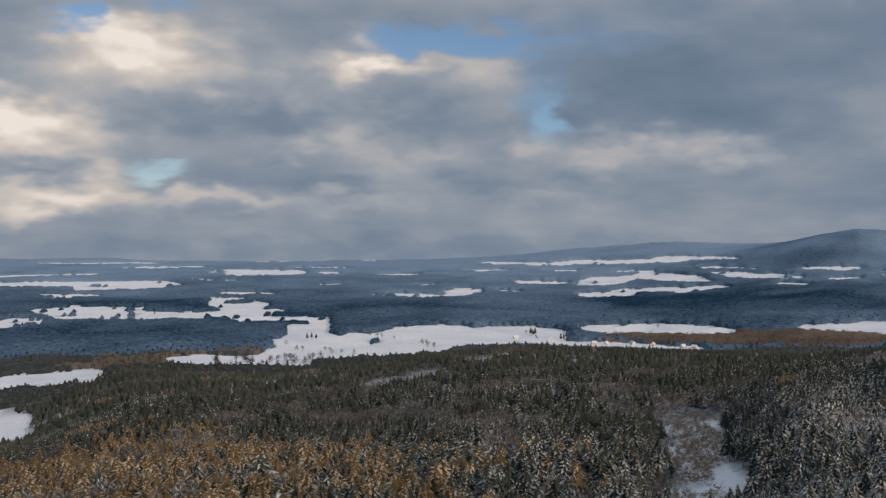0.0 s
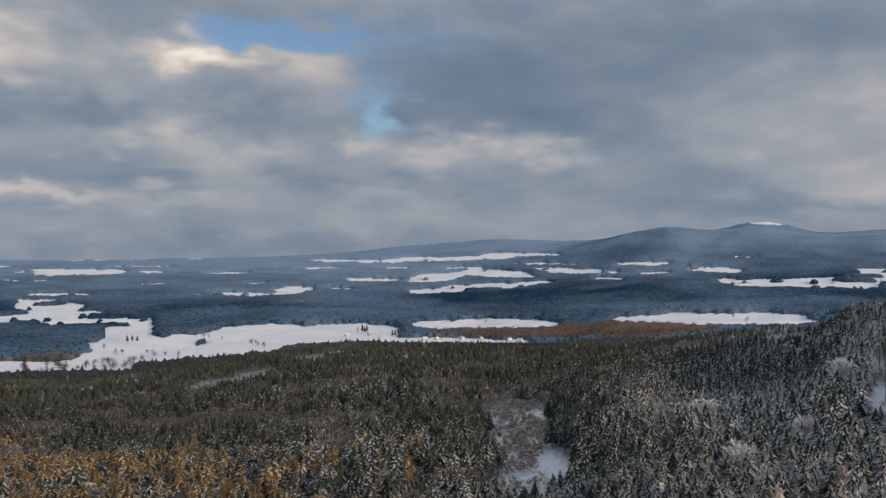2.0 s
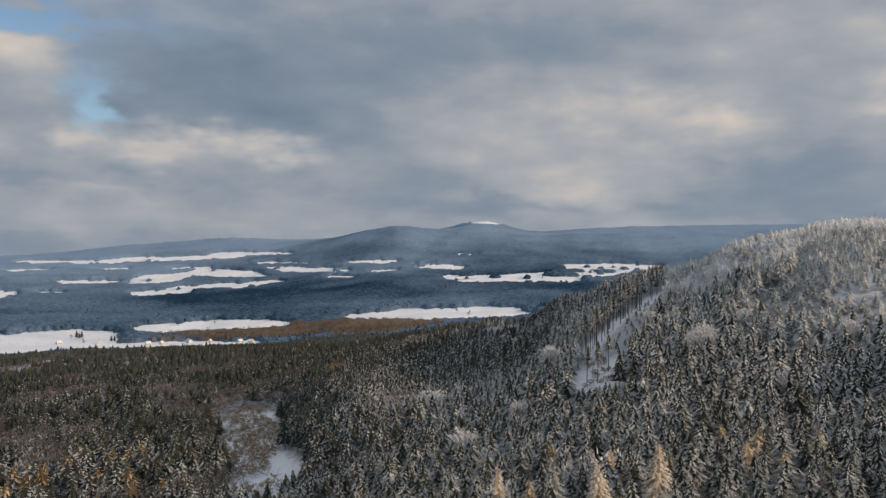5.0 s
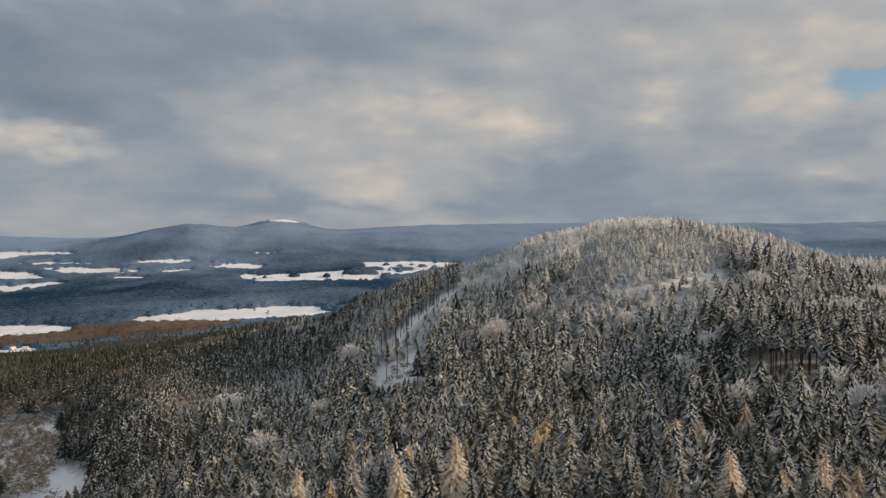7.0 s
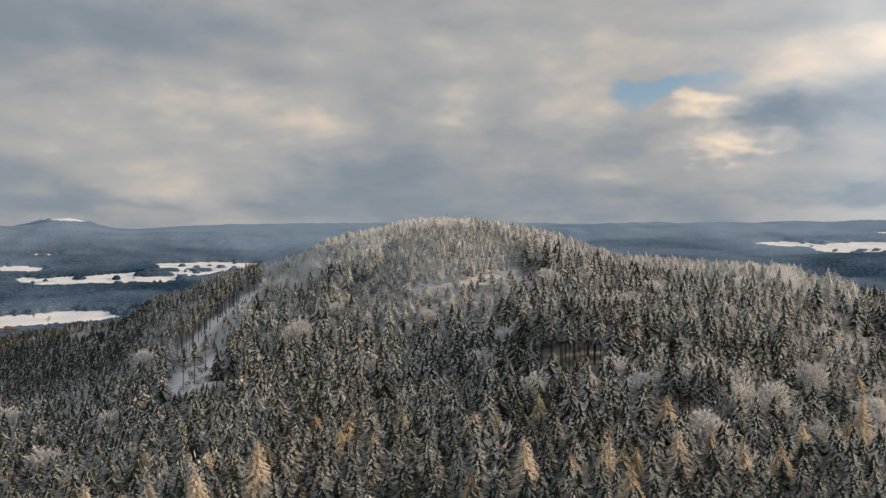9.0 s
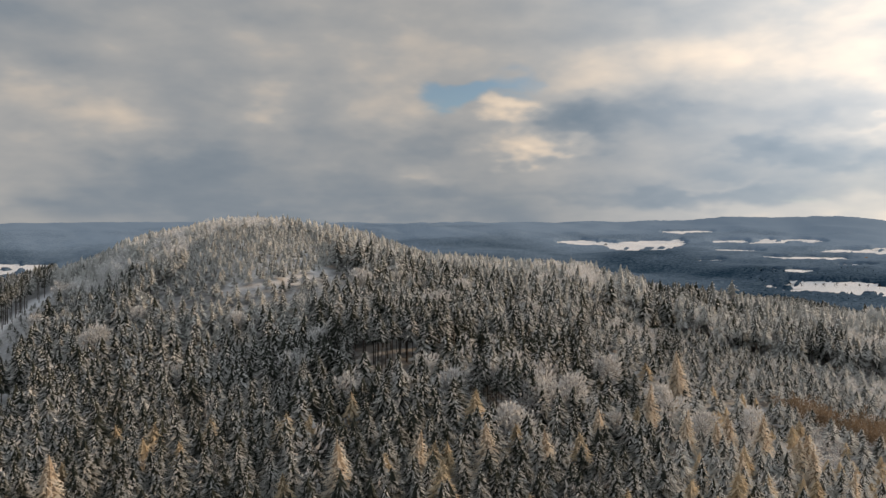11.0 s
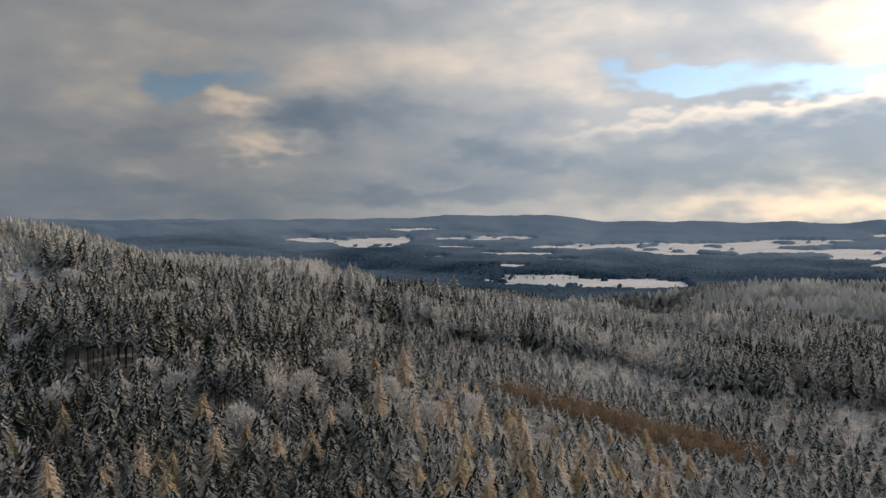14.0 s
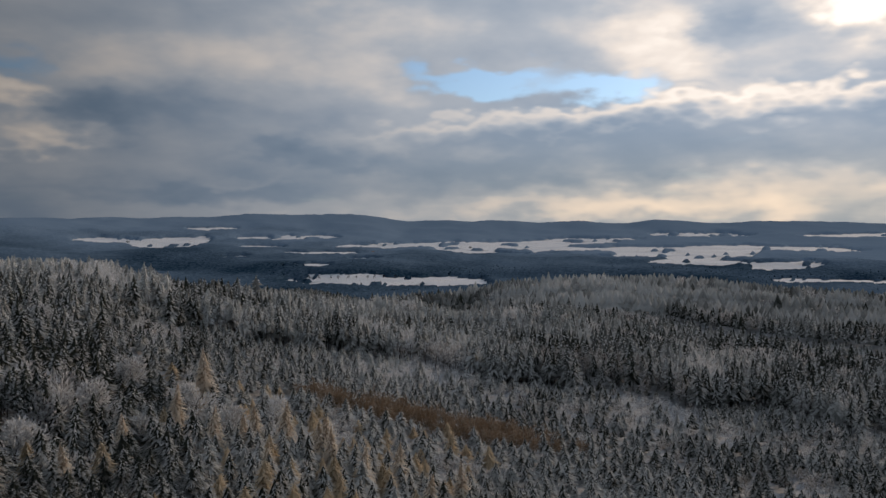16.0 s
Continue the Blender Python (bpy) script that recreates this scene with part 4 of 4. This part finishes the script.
def valley_trees(made):
    """Single crowns that roughen the valley woods and their edges."""
    x, y = spots_between(1500, 2500, 17.0, 141, -32, 132)
    g = np.random.default_rng(142)
    r, b = np.hypot(x, y), np.degrees(np.arctan2(x, y))
    k = ~is_field(x, y) & ~((b > 44) & (b < 88))
    x, y = x[k], y[k]
    spots = np.stack([x, y, ground_height(x, y)], 1)
    h = g.uniform(6.5, 10.5, len(x))
    russet = beech_share(x, y) > .62
    sheer = g.normal(.32, .08, len(x))
    x2, y2 = spots_between(1400, 2000, 11.0, 145, 0, 45)
    k2 = ~is_field(x2, y2) & (beech_share(x2, y2) > .5)
    x2, y2 = x2[k2], y2[k2]
    grove = np.stack([x2, y2, ground_height(x2, y2)], 1)
    made["valley"] = [scatter(SPRUCE_DOT, spots[~russet], h[~russet], g.uniform(1, 1.5, (~russet).sum()), sheer[~russet], 143)]
    made["valley_beech"] = [scatter(BROAD_DOT, spots[russet], h[russet], g.uniform(1, 1.5, russet.sum()), sheer[russet], 144),
                            scatter(BROAD_DOT, grove, g.uniform(8, 12.5, len(x2)), g.uniform(.9, 1.3, len(x2)), g.normal(.32, .2, len(x2)), 146)]


def hill_behind(made):
    x, y = spots_between(20, 420, 9.5, 151, 133, 327)
    k = np.hypot(x, y) > 45
    x, y = x[k], y[k]
    g = np.random.default_rng(152)
    spots = np.stack([x, y, ground_height(x, y)], 1)
    made["spruce"].append(scatter(SPRUCE_DOT, spots, g.uniform(11, 18, len(x)), g.uniform(1, 1.4, len(x)), g.uniform(.2, .6, len(x)), 153))


def join(parts):
    V, F, A, base = [], [], [], 0
    for v, f, a in parts:
        V.append(v), F.append(f + base), A.append(a)
        base += len(v)
    return np.concatenate(V), np.concatenate(F), np.concatenate(A)


MADE, SINGLE = bands()
young_summit(MADE)
brown_thicket(MADE)
valley_trees(MADE)
hill_behind(MADE)
for key, name, mat, label in (("spruce", "spruce_forest", SPRUCE, "dense spruce forest whitened with hoarfrost on the hill"),
                              ("rimed", "broadleaf_forest", RIMED, "bare broadleaved trees thick with white rime among spruces"),
                              ("brown", "beech_thicket", BROWN, "russet-brown bare young beeches between the spruces"),
                              ("sunlit", "sunlit_stand", SUNLIT_GOLD, "conifers with golden sunlight put into their colour, tipped with rime"),
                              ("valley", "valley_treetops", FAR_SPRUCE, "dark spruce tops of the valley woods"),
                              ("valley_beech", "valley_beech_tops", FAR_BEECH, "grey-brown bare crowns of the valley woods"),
                              ("trunk", "forest_trunks", BARK, "dark bare trunks of the hillside forest")):
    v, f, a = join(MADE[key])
    tagged(mesh_object(name, v, f, [mat], frost_haze=a), label, "forest", kind="stuff")


# ---- the closest spruces, each a thing of its own ----
def part(name, data, parent, label=""):
    ob = new(name, data)
    ob.parent = parent
    return tagged(ob, label) if label else ob


def shape_mesh(name, v, f, mat, frost_haze=None):
    ob = mesh_object(name, v, f, [mat], frost_haze=frost_haze)
    me = ob.data
    bpy.data.objects.remove(ob)
    return me


def make_spruce(k, rime):
    top = new("spruce_tree")
    v, f, a = SPRUCE_FINE[k]
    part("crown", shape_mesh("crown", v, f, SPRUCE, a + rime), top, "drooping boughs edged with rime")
    tv, tf = stem(7, .012, .003, .93)
    part("trunk", shape_mesh("trunk", tv, tf, BARK), top)
    return tagged(top, "tall frosted spruce with drooping rime-edged boughs in the forest", "tree", "spruces of the closest stand")


def plant_singles():
    firsts = [[make_spruce(k, rime) for k in range(4)] for rime in (.22, .48, .72)]
    used = set()
    g = random.Random(12)
    for n, (x, y, z, h, rime) in enumerate(zip(*SINGLE)):
        w = h * g.uniform(.88, 1.2)
        level = 0 if rime < .42 else 1 if rime < .68 else 2
        ob = firsts[level][n % 4] if (level, n % 4) not in used else copy_thing(firsts[level][n % 4], Matrix())
        used.add((level, n % 4))
        ob.matrix_basis = pose(x, y, z, 0, 0, g.uniform(0, 360)) @ Matrix.Diagonal((w, w, h, 1))


plant_singles()


# ---- the valley: houses and field trees ----
def site(b, dip):
    """The ground met at that bearing and dip."""
    r = np.arange(660, 4800, 4.0)
    x, y = r * math.sin(radians(b)), r * math.cos(radians(b))
    z = ground_height(x, y)
    e = np.degrees(np.arctan2(z - EYE[2], r))
    k = int(np.argmax(e >= dip))
    return float(x[k]), float(y[k]), float(z[k])


def quads(name, boxes, mat, parent, label=""):
    """One mesh of boxes (centre, size)."""
    bm = bmesh.new()
    for c, d in boxes:
        bmesh.ops.create_cube(bm, size=1, matrix=Matrix.Translation(c) @ Matrix.Diagonal((*d, 1)))
    me = bpy.data.meshes.new(name)
    bm.to_mesh(me)
    bm.free()
    me.materials.append(mat)
    return part(name, me, parent, label)


def make_house(length, depth, eaves):
    top = new("house")
    v = [(sx * length / 2, sy * depth / 2, z) for z in (-1.0, eaves) for sx, sy in ((-1, -1), (1, -1), (1, 1), (-1, 1))]
    ridge = eaves + depth * .48
    v += [(-length / 2, 0, ridge), (length / 2, 0, ridge)]
    f = [(0, 1, 5), (0, 5, 4), (2, 3, 7), (2, 7, 6), (3, 0, 4), (3, 4, 7), (7, 4, 8), (1, 2, 6), (1, 6, 5), (5, 6, 9)]
    part("wall", shape_mesh("wall", v, f, PLASTER), top)
    o, t = .5, .3
    rv = []
    for x in (-length / 2 - o, length / 2 + o):
        for y, z in ((-depth / 2 - o, eaves - o * .9), (0, ridge + .1), (depth / 2 + o, eaves - o * .9)):
            rv += [(x, y, z), (x, y, z + t)]
    rf = [(1, 7, 9), (1, 9, 3), (3, 9, 11), (3, 11, 5), (0, 2, 8), (0, 8, 6), (2, 4, 10), (2, 10, 8),
          (0, 1, 3), (0, 3, 2), (2, 3, 5), (2, 5, 4), (6, 9, 7), (6, 8, 9), (8, 11, 9), (8, 10, 11), (0, 6, 7), (0, 7, 1), (4, 5, 11), (4, 11, 10)]
    roof = part("roof", shape_mesh("roof", rv, rf, ROOF_SNOW), top, "steep snow-covered roof")
    quads("chimney", [((length * .22, depth * .1, ridge + .4), (.7, .7, 1.6))], BRICK_RED, roof)
    for k in range(3):
        x = (k - 1) * length * .3
        for y in (-depth / 2 - .03, depth / 2 + .03):
            quads("window", [((x, y, 1.6), (1.1, .08, 1.3))], PANE, top)
    return tagged(top, "small white farmhouse with a snowy gable roof by a field", "house", "houses of the hamlet")


def build_hamlet():
    first = make_house(9, 6.5, 3.2)
    second = make_house(13, 7, 3.5)
    spots = [(4.9, -6.75, 20, 0), (7.2, -6.85, 75, 1), (10.1, -7.05, 10, 0), (10.9, -7.05, 50, 0), (12.6, -7.0, 100, 1), (15.8, -7.1, 30, 0), (16.5, -7.12, 140, 0),
             (13.9, -7.05, 60, 0), (79.4, -.9, 40, 1), (101.6, -1.35, 20, 1), (39.2, -2.55, 15, 0), (36.0, -2.95, 70, 1)]
    used = set()
    for b, e, turn, which in spots:
        x, y, z = site(b, e)
        kind = (first, second)[which]
        m = pose(x, y, z, 0, 0, turn)
        if which in used:
            copy_thing(kind, m)
        else:
            kind.matrix_basis = m
            used.add(which)


build_hamlet()


def make_field_tree(seed):
    top = new("bare_tree")
    v, f, a = broadleaf_crown(seed, 260, .36, .2, 1.3)
    part("crown", shape_mesh("crown", v, f, BARE, a - .25), top, "bare grey-brown twigs")
    tv, tf = stem(6, .025, .008, .6, seed, 5)
    part("trunk", shape_mesh("trunk", tv, tf, BARK), top)
    return tagged(top, "bare broadleaved tree standing in a snowy field", "tree", "trees on the fields")


def plant_fields():
    firsts = [make_field_tree(s) for s in (81, 82, 83)]
    spots = [(-10.5, -7.1), (-9.8, -7.5), (-9.4, -7.5), (-7.9, -7.55), (-7.5, -7.75), (-6.8, -7.75), (-8.2, -8.1), (-6.0, -7.85), (-4.9, -6.6), (-4.4, -6.65),
             (-4.1, -6.7), (-3.3, -6.85), (-1.4, -7.2), (-1.05, -7.3), (-.6, -7.45), (5.6, -6.45), (6.3, -6.8), (14.2, -5.9), (8.3, -6.9), (9.0, -6.95)]
    g = random.Random(5)
    spots += [(g.uniform(-15, -8.6), g.uniform(-8.5, -8.05)) for _ in range(34)]
    spots += [(90.9 + .62 * k + g.uniform(-.12, .12), -3.42 + g.uniform(-.02, .02)) for k in range(10)]
    spots += [(96.6, -3.1), (97.0, -3.12), (96.2, -3.12), (104.9, -1.65), (108.8, -2.1), (107.5, -1.7), (31, -5.5), (30.2, -5.3), (38.6, -2.9), (36.5, -2.9), (-20, -4.7), (-17, -4.9)]
    for n, (b, e) in enumerate(spots):
        x, y, z = site(b, e)
        h = g.uniform(9, 14)
        ob = firsts[n] if n < 3 else copy_thing(firsts[n % 3], Matrix())
        ob.matrix_basis = pose(x, y, z, 0, 0, g.uniform(0, 360)) @ Matrix.Diagonal((h, h, h, 1))


plant_fields()


def make_field_spruce():
    top = new("field_spruce")
    v, f, a = spruce_crown(91, 90, 3, 8)
    part("crown", shape_mesh("crown", v, f, SPRUCE, a - .2), top)
    tv, tf = stem(6, .014, .004, .9)
    part("trunk", shape_mesh("trunk", tv, tf, BARK), top)
    return tagged(top, "dark spruce standing alone beside the farm fields", "tree", "spruces by the fields")


def plant_field_spruces():
    first = make_field_spruce()
    g = random.Random(8)
    spots = [(-9.1, -6.75), (-8.8, -6.7), (-8.5, -6.75), (5.9, -6.5), (6.2, -6.5), (6.05, -6.55), (7.9, -6.8), (8.1, -6.8), (15.2, -7.0), (14.9, -7.0)]
    for n, (b, e) in enumerate(spots):
        x, y, z = site(b, e)
        h = g.uniform(13, 19)
        ob = first if n == 0 else copy_thing(first, Matrix())
        ob.matrix_basis = pose(x, y, z, 0, 0, g.uniform(0, 360)) @ Matrix.Diagonal((h, h, h, 1))


plant_field_spruces()


# ---- the near hill: gully scrub, cart track, summit rocks, lone stems ----
def make_scrub():
    g = np.random.default_rng(131)
    x, y = spots_between(270, 500, 2.6, 132, 12, 22)
    k = is_clearing(x, y) & (lattice(x, y, 14, 133) > .3) & ~near(x, y, 18.6, 312, 30, 5)
    x2, y2 = spots_between(290, 370, 3.0, 134, 34, 44)
    k2 = is_clearing(x2, y2) & (lattice(x2, y2, 9, 135) > .72)
    x, y = np.concatenate([x[k], x2[k2]]), np.concatenate([y[k], y2[k2]])
    h = g.uniform(1.6, 4.6, len(x))
    spots = np.stack([x, y, ground_height(x, y)], 1)
    v, f, a = scatter(BROAD_LOW, spots, h, g.uniform(1.2, 2.0, len(x)), g.normal(.1, .2, len(x)), 136)
    tagged(mesh_object("scrub", v, f, [BROWN], frost_haze=a), "low rimed scrub on the cleared snowy ground", "shrubs", kind="stuff")


make_scrub()


def make_track():
    """A snowed-in cart track that bends out of the gully."""
    v, f = [], []
    n = 40
    for k in range(n):
        u = k / (n - 1)
        b, r = 18.9 - 2.0 * u + .5 * math.sin(u * 5), 262 + 150 * u
        cx, cy = polar(b, r)
        for w in (-1.8, -.9, 0, .9, 1.8):
            x, y = cx + w * math.cos(radians(b)), cy - w * math.sin(radians(b))
            v.append((x, y, float(ground_height(np.array([x]), np.array([y]))[0]) + .12 - (.06 if abs(w) == .9 else 0)))
    for k in range(n - 1):
        for w in range(4):
            o = k * 5 + w
            f.append((o, o + 5, o + 6, o + 1))
    ob = mesh_object("cart_track", v, f, [TRACK], smooth=True)
    tagged(ob, "snow-covered cart track bending through the gully", "track", kind="structure")


make_track()


def make_rock(seed):
    bm = bmesh.new()
    bmesh.ops.create_icosphere(bm, subdivisions=2, radius=1)
    g = random.Random(seed)
    off = Vector((g.uniform(0, 50), g.uniform(0, 50), 0))
    for q in bm.verts:
        q.co *= 1 + .45 * noise.noise(q.co * 1.3 + off)
        q.co.z *= .6
    me = bpy.data.meshes.new("rock")
    bm.to_mesh(me)
    bm.free()
    me.materials.append(STONE)
    return tagged(new("rock", me), "grey granite boulder capped with snow below the summit", "rock", "summit rocks")


def pile_rocks():
    g = random.Random(3)
    firsts = [make_rock(k) for k in range(3)]
    for n in range(16):
        b, r = g.uniform(54.5, 60.5), g.uniform(424, 446)
        x, y = polar(b, r)
        z = float(ground_height(np.array([x]), np.array([y]))[0])
        w = g.uniform(1.2, 3.4)
        ob = firsts[n] if n < 3 else copy_thing(firsts[n % 3], Matrix())
        ob.matrix_basis = pose(x, y, z + .2 * w, g.uniform(-15, 15), g.uniform(-15, 15), g.uniform(0, 360)) @ Matrix.Diagonal((w, w * .8, w, 1))


pile_rocks()


def make_lone_stem():
    top = new("lone_spruce")
    v, f, a = spruce_crown(95, 70, 3, 7, True, .16, .62)
    part("crown", shape_mesh("crown", v, f, SPRUCE, a + .7), top, "small rimed crown high up")
    tv, tf = stem(7, .012, .004, .95)
    part("trunk", shape_mesh("trunk", tv, tf, BARK), top, "long bare dark trunk")
    return tagged(top, "slender spruce with a bare trunk standing in a clearing", "tree", "stems left in the clearing")


def plant_stems():
    first = make_lone_stem()
    g = random.Random(21)
    spots = [(39.6, 300), (38.9, 306), (40.3, 312)]
    spots += [(38.9 + 4.2 * k / 44 + g.uniform(-.5, .5), 352 + 105 * k / 44 + g.uniform(-6, 6)) for k in range(45)]
    spots += [(61.8 + .42 * k + g.uniform(-.15, .15), 247 + g.uniform(-3, 8)) for k in range(16)]
    spots += [(71.2 + .42 * k + g.uniform(-.15, .15), 214 + g.uniform(-2, 5)) for k in range(9)]
    for n, (b, r) in enumerate(spots):
        x, y = polar(b, r)
        z = float(ground_height(np.array([x]), np.array([y]))[0])
        h = g.uniform(13.5, 18)
        ob = first if n == 0 else copy_thing(first, Matrix())
        ob.matrix_basis = pose(x, y, z, g.uniform(-1, 1), g.uniform(-1, 1), g.uniform(0, 360)) @ Matrix.Diagonal((h, h, h, 1))


plant_stems()


# single bright trees: the sunlight on them is put into the crown colour
def make_sunlit_conifer(seed):
    top = new("sunlit_conifer")
    v, f, a = spruce_crown(seed, 380, 4, 8, True, .27, .12, -1.0, .8)
    part("crown", shape_mesh("crown", v, f, SUNLIT_PALE, a * .6 + .8), top, "rimed twigs with pale golden sunlight in their colour")
    tv, tf = stem(7, .012, .003, .93)
    part("trunk", shape_mesh("trunk", tv, tf, BARK), top)
    return tagged(top, "pale rimed conifer with golden sunlight put into its colour", "tree", "rimed larches")


def plant_sunlit_conifers():
    firsts = [make_sunlit_conifer(s) for s in (96, 97)]
    g = random.Random(31)
    # larches to the east; those at bearings 33 to 76 are sunlit spruces
    spots = [(91.4, 214), (91.9, 216), (92.2, 209), (87.2, 215), (86.5, 208), (94.4, 196), (96.8, 205), (98.9, 186), (103.2, 178), (84.0, 262), (82.3, 226), (89.2, 222),
             (36.8, 150), (39.7, 148), (61.5, 152), (66.9, 165), (71.5, 170), (75.5, 178), (101, 196), (107.5, 184), (111, 178), (84.6, 205), (88, 190), (79, 196), (33, 152), (43.5, 156)]
    for n, (b, r) in enumerate(spots):
        x, y = polar(b, r)
        z = float(ground_height(np.array([x]), np.array([y]))[0])
        h = g.uniform(15, 18.5)
        ob = firsts[n] if n < 2 else copy_thing(firsts[n % 2], Matrix())
        ob.matrix_basis = pose(x, y, z, 0, 0, g.uniform(0, 360)) @ Matrix.Diagonal((h, h, h, 1))


plant_sunlit_conifers()


def make_rimed_tree(seed):
    top = new("rimed_beech")
    v, f, a = broadleaf_crown(seed, 1200, .40, .24, 1.25)
    part("crown", shape_mesh("crown", v, f, RIMED, a + .95), top, "fine twigs white with rime")
    tv, tf = stem(7, .022, .008, .62, seed, 7)
    part("trunk", shape_mesh("trunk", tv, tf, BARK), top)
    return tagged(top, "round-crowned bare beech white with rime among dark spruces", "tree", "rimed beeches")


def plant_rimed_trees():
    firsts = [make_rimed_tree(s) for s in (201, 202, 203)]
    g = random.Random(41)
    spots = [(69.0, 216), (70.6, 221), (71.9, 222), (74.2, 214), (75.6, 219), (77.1, 226), (72.9, 192), (67.4, 229), (60.2, 262), (58.6, 246), (50.6, 258), (48.4, 322),
             (46.2, 300), (44.6, 390), (43.0, 345), (55.0, 300), (61.6, 214), (66.2, 214), (63.0, 330), (66.5, 340), (70.2, 330), (74.5, 320), (79.5, 262), (83.5, 240),
             (85.6, 226), (31.0, 230), (34.4, 262), (36.6, 340), (28.6, 320), (88.6, 240), (80.2, 210), (68.0, 300)]
    for n, (b, r) in enumerate(spots):
        x, y = polar(b, r)
        z = float(ground_height(np.array([x]), np.array([y]))[0])
        h = g.uniform(11, 14.5)
        ob = firsts[n] if n < 3 else copy_thing(firsts[n % 3], Matrix())
        ob.matrix_basis = pose(x, y, z, 0, 0, g.uniform(0, 360)) @ Matrix.Diagonal((h, h, h, 1))


plant_rimed_trees()
